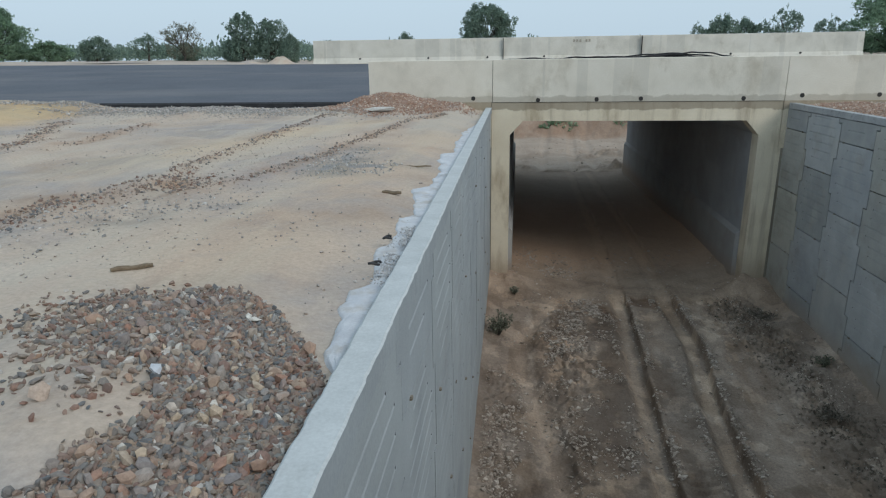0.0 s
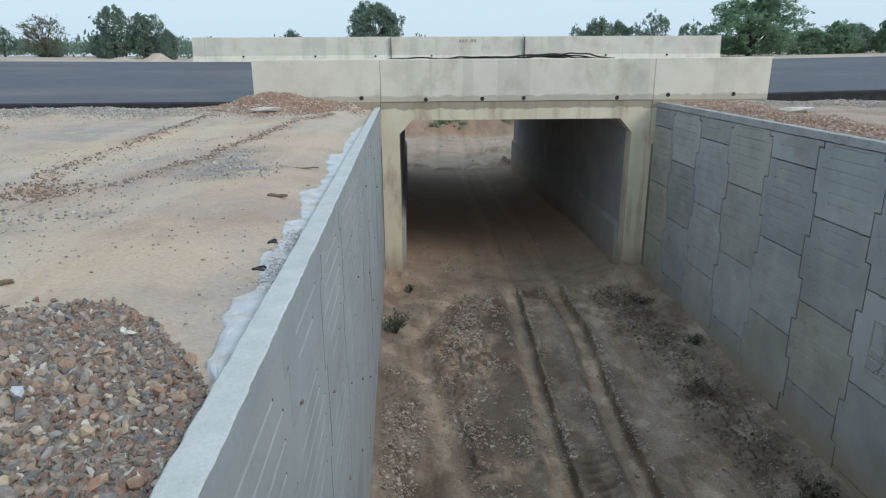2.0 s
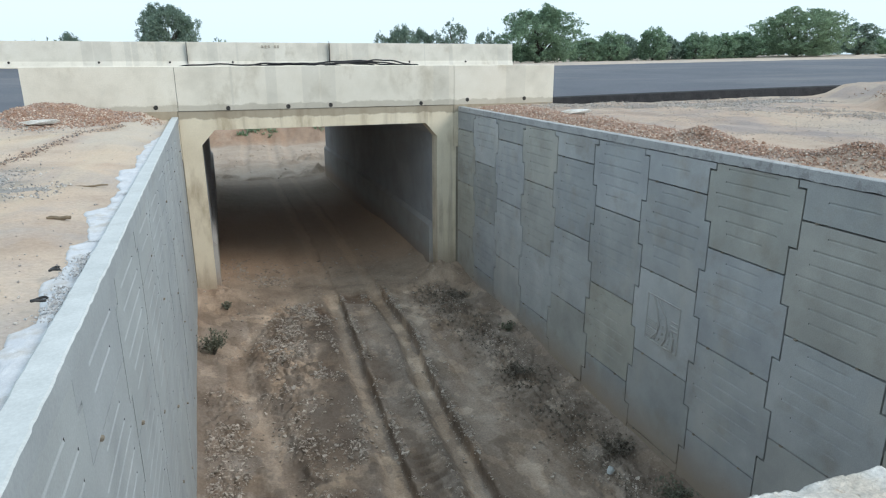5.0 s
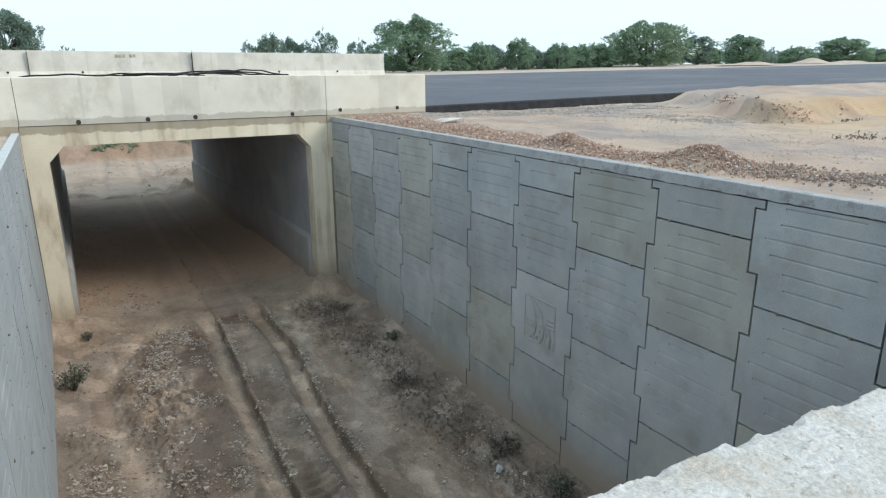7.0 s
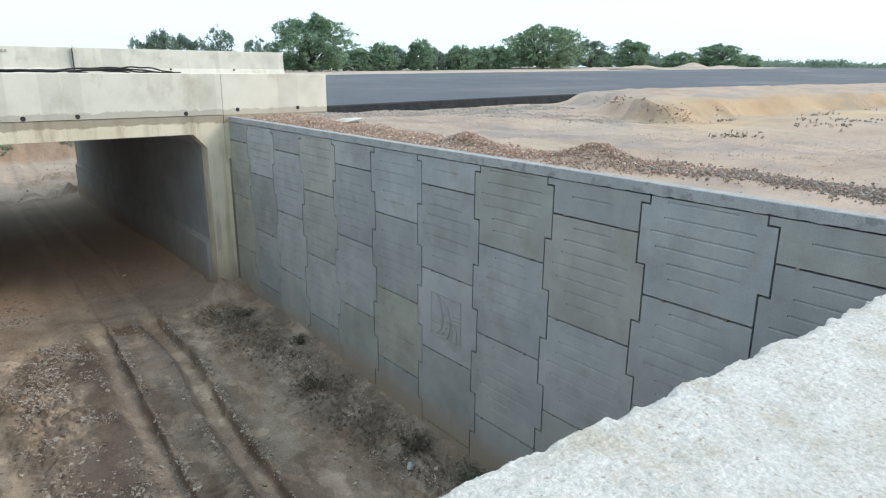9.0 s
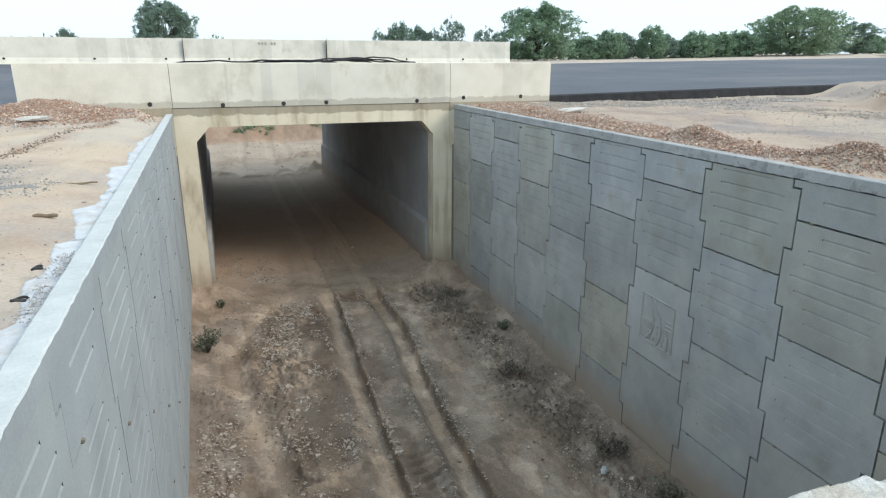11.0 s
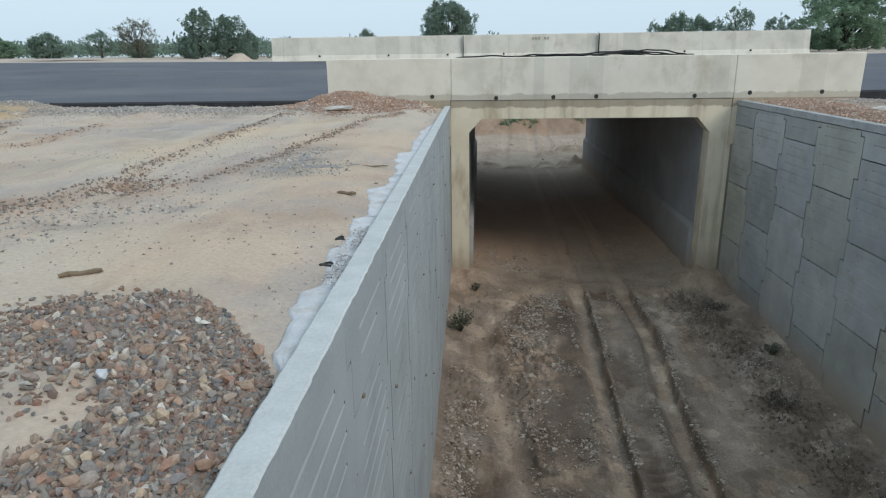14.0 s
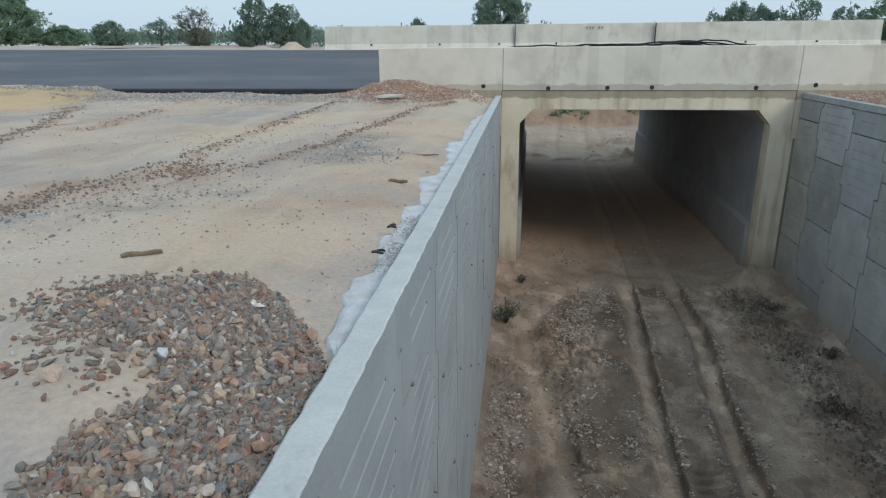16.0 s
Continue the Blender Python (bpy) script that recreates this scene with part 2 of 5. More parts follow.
M_CLOD = material("soil_clods", ((0.3, (0.9, 0.9, 0.9)), (0.7, (1, 1, 1))), 6, 40, 0.3, None, 0.95, 0.5, 40,
                  island=((0.0, (0.25, 0.205, 0.165)), (0.35, (0.42, 0.355, 0.295)), (1.0, (0.60, 0.52, 0.44))))
M_CHIP = material("grey_chip", ((0.3, (0.9, 0.9, 0.9)), (0.7, (1, 1, 1))), 8, 60, 0.25, None, 0.9, 0.3, 50, island=((0.0, (0.25, 0.25, 0.24)), (0.4, (0.35, 0.34, 0.325)), (0.7, (0.43, 0.40, 0.36)), (1.0, (0.58, 0.56, 0.53))))
M_GRIT = material("grey_grit", ((0.3, (0.27, 0.26, 0.245)), (0.7, (0.38, 0.36, 0.335))), 3, 45, 0.4, None, 0.95, 1.0, 40)
M_FADED = material("faded_stencil_paint", ((0.3, (0.38, 0.33, 0.26)), (0.7, (0.50, 0.46, 0.38))), 9, 60, 0.2, None, 0.9, 0.1, 60)
M_CLOTH = material("white_geotextile", ((0.3, (0.50, 0.515, 0.54)), (0.7, (0.64, 0.65, 0.66))), 5, 90, 0.1, ((0.42, 0.385, 0.335), 5.0, 0.52, 0.68, 0.65), 0.9, 0.3, 120)
M_MORTAR = material("spilled_mortar", ((0.3, (0.46, 0.46, 0.46)), (0.7, (0.58, 0.57, 0.56))), 8, 60, 0.35, None, 0.95, 0.9, 50)
M_BARK = material("tree_bark", ((0.3, (0.075, 0.07, 0.06)), (0.7, (0.13, 0.12, 0.10))), 4, 20, 0.3, None, 0.9, 0.5, 20)
M_WOOD = material("weathered_stick", ((0.3, (0.16, 0.12, 0.08)), (0.7, (0.24, 0.19, 0.13))), 10, 60, 0.3, None, 0.9, 0.4, 60)
M_BLACK = material("black_rubber", ((0.3, (0.02, 0.02, 0.022)), (0.7, (0.04, 0.04, 0.04))), 10, 60, 0.2, None, 0.6, 0.1, 60)
M_HOLE = material("drain_and_joint_black", ((0.3, (0.03, 0.03, 0.03)), (0.7, (0.06, 0.055, 0.05))), 10, 60, 0.2, None, 0.8, 0.1, 60)


def leaf_material(name, dark, light):
    m = material(name, ((0.3, (0.85, 0.85, 0.85)), (0.7, (1.05, 1.05, 1.0))), 0.6, 8, 0.2, None, 0.7, 0.0, island=((0.0, dark), (0.6, light), (1.0, tuple(c * 1.3 for c in light))))
    nt = m.node_tree
    b = nt.nodes["Principled BSDF"]
    thin = nt.nodes.new("ShaderNodeBsdfTranslucent")
    nt.links.new(b.inputs["Base Color"].links[0].from_socket, thin.inputs[0])
    both = nt.nodes.new("ShaderNodeMixShader")
    both.inputs[0].default_value = 0.5
    nt.links.new(b.outputs[0], both.inputs[1])
    nt.links.new(thin.outputs[0], both.inputs[2])
    nt.links.new(both.outputs[0], nt.nodes["Material Output"].inputs[0])
    return m


# Distant haze is put into these three greens, which are lightened and greyed.
M_LEAF = leaf_material("leaf_mid_green_hazed", (0.185, 0.271, 0.199), (0.265, 0.380, 0.258))
M_LEAF_DARK = leaf_material("leaf_dark_green_hazed", (0.159, 0.231, 0.199), (0.238, 0.319, 0.258))
M_LEAF_PALE = leaf_material("leaf_pale_green_hazed", (0.198, 0.285, 0.191), (0.291, 0.393, 0.265))
M_LITTER = material("dry_litter", ((0.3, (0.9, 0.9, 0.9)), (0.7, (1, 1, 1))), 6, 40, 0.3, None, 0.9, 0.0, island=((0.0, (0.11, 0.095, 0.075)), (0.5, (0.20, 0.17, 0.135)), (1.0, (0.32, 0.275, 0.22))))
M_LEAF_DRY = leaf_material("leaf_dry", (0.15, 0.165, 0.125), (0.23, 0.24, 0.185))


# ---- mesh helpers ----
def hash2(ix, iy, seed):
    v = np.sin(ix * 127.1 + iy * 311.7 + seed * 74.7) * 43758.5453
    return v - np.floor(v)


def value_noise(x, y, seed=0):
    ix, iy = np.floor(x), np.floor(y)
    fx, fy = x - ix, y - iy
    fx, fy = fx * fx * (3 - 2 * fx), fy * fy * (3 - 2 * fy)
    a, b = hash2(ix, iy, seed), hash2(ix + 1, iy, seed)
    c, d = hash2(ix, iy + 1, seed), hash2(ix + 1, iy + 1, seed)
    return (a + (b - a) * fx) * (1 - fy) + (c + (d - c) * fx) * fy - 0.5


def fbm(x, y, size, octaves=4, seed=0):
    total, amp, k = 0.0, 1.0, 1.0 / size
    for o in range(octaves):
        total = total + amp * value_noise(x * k + o * 13.7, y * k - o * 5.3, seed + o)
        amp, k = amp * 0.5, k * 2.03
    return total


def smooth(a, b, v):
    t = np.clip((v - a) / (b - a), 0, 1)
    return t * t * (3 - 2 * t)


def mesh_of(name, verts, faces, mat, shade=False):
    me = bpy.data.meshes.new(name)
    me.from_pydata([tuple(v) for v in verts], [], [tuple(f) for f in faces])
    me.materials.append(mat)
    if shade:
        me.polygons.foreach_set("use_smooth", [True] * len(me.polygons))
    me.update()
    return me


def grid_mesh(name, xs, ys, zfun, mat, keep=None, shade=True):
    gx, gy = np.meshgrid(xs, ys)
    gz = zfun(gx, gy)
    nx, ny = len(xs), len(ys)
    verts = np.stack([gx, gy, gz], -1).reshape(-1, 3).tolist()
    cx, cy = (xs[:-1] + xs[1:]) / 2, (ys[:-1] + ys[1:]) / 2
    mx, my = np.meshgrid(cx, cy)
    ok = keep(mx, my) if keep else np.ones_like(mx, bool)
    jj, ii = np.nonzero(ok)
    a = jj * nx + ii
    faces = np.stack([a, a + 1, a + nx + 1, a + nx], -1).tolist()
    return mesh_of(name, verts, faces, mat, shade)


def lay_zones(me, fun):
    """Soil tones, in places with light or shade painted in, as a factor on the base colour, from the plan."""
    co = np.empty(len(me.vertices) * 3, np.float32)
    me.vertices.foreach_get("co", co)
    co = co.reshape(-1, 3)
    tone = fun(co[:, 0].astype(float), co[:, 1].astype(float))
    attr = me.color_attributes.new("soil", "FLOAT_COLOR", "POINT")
    attr.data.foreach_set("color", np.concatenate([tone, np.ones((len(co), 1))], 1).astype(np.float32).ravel())
    return me


def blend(tone, amount, factor):
    amount = np.clip(amount, 0, 1)[:, None]
    return tone * (1 - amount + amount * np.array(factor))


def part(name, bm, mat, parent, label=""):
    me = bpy.data.meshes.new(name)
    bm.to_mesh(me)
    bm.free()
    me.materials.append(mat)
    ob = new(name, me)
    ob.parent = parent
    return tagged(ob, label)


def piece(name, me, parent, m=None, label=""):
    ob = new(name, me)
    ob.parent = parent
    if m is not None:
        ob.matrix_basis = m
    return tagged(ob, label)


def box(bm, x0, x1, y0, y1, z0, z1, bevel=0.0):
    r = bmesh.ops.create_cube(bm, size=1.0, matrix=Matrix.LocRotScale(((x0 + x1) / 2, (y0 + y1) / 2, (z0 + z1) / 2), None, (x1 - x0, y1 - y0, z1 - z0)))
    if bevel:
        edges = {e for v in r["verts"] for e in v.link_edges}
        bmesh.ops.bevel(bm, geom=list(edges), offset=bevel, segments=2, affect="EDGES")


def box_bm(*a, **k):
    bm = bmesh.new()
    box(bm, *a, **k)
    return bm


def tube(bm, pts, radii, sides=7):
    """A bent tube through pts."""
    rings = []
    for n, (p, r) in enumerate(zip(pts, radii)):
        p = Vector(p)
        d = (Vector(pts[min(n + 1, len(pts) - 1)]) - Vector(pts[max(n - 1, 0)])).normalized()
        side = d.cross(Vector((0.31, 0.17, 0.94)) if abs(d.z) < 0.9 else Vector((1, 0.1, 0))).normalized()
        up = side.cross(d)
        rings.append([bm.verts.new(p + r * (math.cos(2 * math.pi * k / sides) * side + math.sin(2 * math.pi * k / sides) * up)) for k in range(sides)])
    for a, b in zip(rings, rings[1:]):
        for k in range(sides):
            bm.faces.new((a[k], a[(k + 1) % sides], b[(k + 1) % sides], b[k]))
    bm.faces.new(rings[0][::-1])
    bm.faces.new(rings[-1])


def prism(bm, outline, axis, lo, hi):
    """An outline in two coordinates, drawn out along axis (x or y)."""
    def at(u, v, w):
        return (w, u, v) if axis == "x" else (u, w, v)
    a = [bm.verts.new(at(u, v, lo)) for u, v in outline]
    b = [bm.verts.new(at(u, v, hi)) for u, v in outline]
    bm.faces.new(a)
    bm.faces.new(b[::-1])
    n = len(outline)
    for k in range(n):
        bm.faces.new((a[k], b[k], b[(k + 1) % n], a[(k + 1) % n]))
    bmesh.ops.recalc_face_normals(bm, faces=bm.faces)


def near_line(x, y, pts, width):
    """1 on a bent line of points, falling off across width."""
    best = np.full(np.shape(x), 1e9)
    for (x0, y0), (x1, y1) in zip(pts, pts[1:]):
        dx, dy = x1 - x0, y1 - y0
        t = np.clip(((x - x0) * dx + (y - y0) * dy) / (dx * dx + dy * dy), 0, 1)
        best = np.minimum(best, np.hypot(x - x0 - t * dx, y - y0 - t * dy))
    return np.exp(-(best / width) ** 2)


# ---- plan ----
X_LEFT, X_RIGHT = -3.17, 4.20          # faces of the two retaining walls
Y_LEDGE, Y_PORTAL, Y_END = 2.80, 19.25, 39.4
Z_TOP = 5.04                           # top of the copings
PITCH, TAB, STEP = 1.5, 0.06, 0.363


def road_z(x, y):
    near = 5.10 + 0.12 * smooth(-6, 7, x) + 0.5 * (1 - np.exp(-np.maximum(x - 7.5, 0) / 25))
    far = 5.98 + 0.0148 * np.clip(x - 17, 0, 80) + 0.008 * np.clip(-x - 12, 0, 60)
    return near + (far - near) * (y - 19.4) / 19.6


def bank_right(x, y):
    """Raised sandy bank east of the walls: 0 below, 1 on top."""
    edge = 12.9 + np.maximum(y - 11.8, 0) * 0.66
    return smooth(-0.1, 0.55, x - edge + 0.9 * fbm(x, y, 1.6, 4, 5)) * smooth(11.0, 11.9, y + 0.8 * fbm(x, y, 1.3, 4, 7))


def ground_z(x, y):
    z = 4.92 + 0.06 * smooth(6, 17, y) + 0.10 * fbm(x, y, 3.0, 4, 1) + 0.045 * fbm(x, y, 0.6, 4, 2)
    east = smooth(3, 5, x)
    z = z + east * 0.03 + 0.52 * bank_right(x, y) * smooth(24, 17, y)
    z = z + 0.16 * smooth(11.5, 15.5, x) * smooth(12.5, 9.0, y) * smooth(1.0, 4.0, y)
    # bank at the far west and heaps of gravel
    z = z + 0.25 * (1 - np.exp(-np.maximum(x - 11.0, 0) / 20)) * smooth(13, 19, y) * (x > 0)
    z = z + 0.22 * smooth(-13.5, -15.0, x + 0.6 * fbm(x, y, 2, 3, 6)) * smooth(11, 14, y)
    z = z + 0.16 * np.exp(-(((x + 4.05) / 0.75) ** 2 + ((y - 4.0) / 1.0) ** 2))
    z = z + 0.34 * np.exp(-(((x + 5.75) / 1.4) ** 2 + ((y - 18.7) / 1.0) ** 2)) * (1 + 0.6 * fbm(x, y, 0.7, 3, 27))
    for hx, hy, hh, sx, sy in HEAPS:
        z = z + hh * np.exp(-(((x - hx) / sx) ** 2 + ((y - hy) / sy) ** 2))
    z = z + 0.14 * bank_right(x, y) * fbm(x, y, 0.6, 5, 6) * smooth(18.5, 17.0, y) * smooth(9, 11, x)
    # wheel ridges in the sand on the west side
    for x0, y0, x1, y1, h in ((-5.9, 8.2, -4.4, 16.4, 0.05), (-6.6, 9.0, -6.7, 17.0, 0.04), (-9.6, 10.5, -10.2, 15.0, 0.05)):
        d = ((x - x0) * (y1 - y0) - (y - y0) * (x1 - x0)) / math.hypot(x1 - x0, y1 - y0)
        z = z + h * np.exp(-((d + 0.3 * fbm(x, y, 2.5, 2, 9)) / 0.22) ** 2)
    # keep the soil just below the copings beside the walls
    near_l, near_r = smooth(-4.1, -3.4, x) * (x < 0), smooth(5.0, 4.4, x) * (x > 0)
    z = z * (1 - near_l) + np.minimum(z, 4.865 + 0.02 * fbm(x, y, 0.6, 2, 4)) * near_l
    z = z * (1 - near_r) + (5.0 + 0.02 * fbm(x, y, 0.6, 2, 4)) * near_r
    # under and beyond the road
    rz = road_z(x, np.clip(y, 19.4, 39.2))
    t = smooth(19.2, 19.6, y)
    z = z * (1 - t) + (rz - 0.25) * t
    beyond = smooth(39.0, 40.0, y)
    far = rz - 0.32 + 0.26 * smooth(62, 95, x) + 0.26 * smooth(-30, -50, x) + 0.002 * np.clip(y - 39, 0, 120) + 0.18 * fbm(x, y, 14.0, 3, 3) * smooth(40, 60, y)
    z = z * (1 - beyond) + far * beyond
    pit = smooth(-13, -9, x) * smooth(16, 12, x) * smooth(39.1, 39.3, y) * smooth(66, 63, y)
    z = z * (1 - pit) + (-0.9 + 0 * x) * pit
    behind = smooth(1.0, -3.0, y)
    return z * (1 - behind) + 4.9 * behind


HEAPS = [(5.2, 10.4, 0.19, 0.36, 0.55), (5.6, 7.8, 0.27, 0.40, 0.52), (5.35, 9.0, 0.07, 0.36, 4.2), (5.1, 14.2, 0.07, 0.36, 2.2), (6.0, 5.2, 0.05, 0.4, 1.6)]


def axis(*spans):
    return np.unique(np.concatenate([np.linspace(a, b, n) for a, b, n in spans]).round(4))


far_pos = 60 * 1.28 ** np.arange(0, 16)
GX = np.unique(np.concatenate([-far_pos, far_pos, np.linspace(-60, -14, 60), np.linspace(-14, -3.31, 200), np.linspace(-3.31, 4.36, 14), np.linspace(4.36, 14, 100), np.linspace(14, 60, 60)]).round(3))
GY = np.unique(np.concatenate([-far_pos, np.linspace(-60, 0, 12), np.linspace(0, 2.76, 20), np.linspace(2.76, 19.25, 300), np.linspace(19.25, 39.4, 30), np.linspace(39.4, 75, 60), np.linspace(75, 140, 40), 140 + far_pos]).round(3))


def outside_trench(x, y):
    return ~((x > -3.31) & (x < 4.36) & (y > 0.9) & (y < 39.4))


WEST_ROW = [(-8.0, 5.4), (-6.95, 6.75), (-6.78, 7.8), (-6.55, 8.4), (-6.3, 8.7)]
THIN_ROWS = [[(-6.1, 8.0), (-5.7, 8.95), (-5.3, 10.2), (-5.15, 11.4), (-4.95, 12.95), (-4.68, 15.0), (-4.2, 16.2)], [(-6.3, 8.6), (-6.72, 9.6), (-6.68, 11.5), (-6.73, 14.3), (-6.7, 16.2)], [(-9.6, 10.9), (-9.7, 12.0), (-10.2, 14.6)], [(-10.0, 10.0), (-10.9, 12.2), (-12.8, 15.5)]]


def ground_tone(x, y):
    warp = 0.35 * fbm(x, y, 0.9, 4, 101)
    xx, yy = x + warp, y + 0.35 * fbm(x, y, 0.9, 4, 102)
    t = np.ones((len(x), 3))
    ragged = smooth(-0.25, 0.2, fbm(x, y, 0.45, 4, 103))
    t = blend(t, 0.75 * near_line(xx, yy, WEST_ROW, 0.45) * (0.4 + 0.6 * ragged), (0.78, 0.64, 0.54))
    for row in THIN_ROWS:
        t = blend(t, 0.8 * near_line(x + 0.4 * warp, yy, row, 0.16) * (0.4 + 0.6 * ragged), (0.82, 0.72, 0.65))
    t = blend(t, 0.8 * near_line(xx, yy, [(-8.6, 8.6), (-7.9, 12.0), (-8.4, 16.5)], 0.6) * ragged, (0.84, 0.84, 0.84))
    t = blend(t, 0.9 * near_line(xx, yy, [(-7.4, 5.6), (-6.2, 6.6), (-5.6, 7.2)], 0.50) * ragged, (0.72, 0.74, 0.76))
    t = blend(t, 0.9 * near_line(xx, yy, [(-4.3, 9.75), (-4.85, 9.55), (-4.95, 10.9)], 0.36) * ragged, (0.66, 0.70, 0.70))
    t = blend(t, 0.9 * near_line(xx, yy, [(-15, 17.9), (-9, 18.0), (-6.5, 17.6)], 0.75) * ragged, (0.70, 0.71, 0.73))
    t = blend(t, 0.7 * near_line(xx, yy, [(-8.0, 9.5), (-6.4, 13.0), (-5.6, 15.0)], 0.6), (1.12, 1.05, 0.92))
    t = blend(t, 0.7 * near_line(xx, yy, [(-4.6, 6.0), (-4.4, 8.5), (-4.0, 13.0)], 0.7), (1.06, 0.97, 0.88))
    t = blend(t, smooth(-12.5, -14.5, xx) * smooth(10, 13, yy) * smooth(20, 18, yy), (1.08, 0.94, 0.68))
    east = smooth(4, 5, x) * smooth(20, 18.5, y)
    t = blend(t, east * 0.95, (0.88, 0.825, 0.80))
    t = blend(t, east * 0.9 * near_line(xx, yy, [(7.2, 17), (7.8, 12), (9.5, 6), (10, 2)], 1.2) * ragged, (0.80, 0.82, 0.86))
    t = blend(t, east * 0.8 * near_line(xx, yy, [(12.5, 10.3), (17, 10.0), (26, 8)], 1.0), (1.16, 1.09, 0.90))
    t = blend(t, east * 0.85 * near_line(xx, yy, [(13.8, 12.0), (18, 11.8), (28, 11.2)], 0.9), (1.02, 0.92, 0.72))
    return t


ground = new("ground", lay_zones(grid_mesh("ground", GX, GY, ground_z, M_SAND, outside_trench), ground_tone))
tagged(ground, "bare pale sandy soil with ruts and scattered gravel", "ground", kind="structure")

# road embankment with fresh asphalt
RX = np.unique(np.concatenate([np.linspace(-420, -60, 25), np.linspace(-60, 60, 121), np.linspace(60, 420, 25)]))
RY = np.linspace(19.55, 39.0, 24)
road = new("road", grid_mesh("road", RX, RY, lambda x, y: road_z(x, y) + 0.0 * x, M_ASPHALT))
tagged(road, "fresh dark grey asphalt road rising across its width", "road", kind="structure")
ev, ef = [], []
for side in (-1, 1):
    xs = np.linspace(7.25, 300, 1600) if side > 0 else np.linspace(-6.53, -300, 1600)
    for n, x in enumerate(xs):
        zt = float(road_z(np.float64(x), np.float64(19.55)))
        w = 0.03 * float(fbm(np.float64(x * 3), np.float64(1.0), 1.0, 3, 3))
        base = len(ev)
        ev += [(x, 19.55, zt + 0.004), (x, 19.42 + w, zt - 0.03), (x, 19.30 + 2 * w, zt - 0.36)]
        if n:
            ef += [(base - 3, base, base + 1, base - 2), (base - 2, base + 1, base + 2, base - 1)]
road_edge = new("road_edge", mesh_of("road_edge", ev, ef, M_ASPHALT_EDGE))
tagged(road_edge, "ragged black edge of the asphalt layers", "road edge", kind="structure")


# ---- trench floor ----
def track_line(pts):
    pts = np.array(pts, float)
    return lambda y: np.interp(y, pts[::-1, 1], pts[::-1, 0])


# right-hand lip of each wheel rut, its depth, and the side of its steep bank
RUTS = [(track_line([(0.75, 39), (0.55, 26), (0.42, 18.9), (0.25, 15.05), (0.16, 12.5), (0.11, 10.4), (0.06, 2)]), 0.15, 1),
        (track_line([(1.85, 39), (1.75, 26), (1.63, 18.7), (1.64, 16.4), (1.62, 15.2), (1.46, 13.6), (1.38, 11.6), (1.30, 9.6), (1.2, 2)]), 0.19, 1)]
# older wheel track that swings out towards the west wall
OLD_TRACK = [(-0.5, 24.0), (-0.75, 18.7), (-1.6, 17.6), (-2.25, 16.4), (-2.42, 15.2), (-2.25, 13.9), (-1.88, 12.2), (-1.68, 10.4), (-1.5, 7.0)]
LUMPS = [(-0.75, 17.5), (-1.2, 16.6), (-1.35, 15.4), (-1.3, 14.2)]
MUD = [(-0.42, 17.6), (-0.45, 14.5), (-0.75, 12.6), (-0.85, 9.0)]


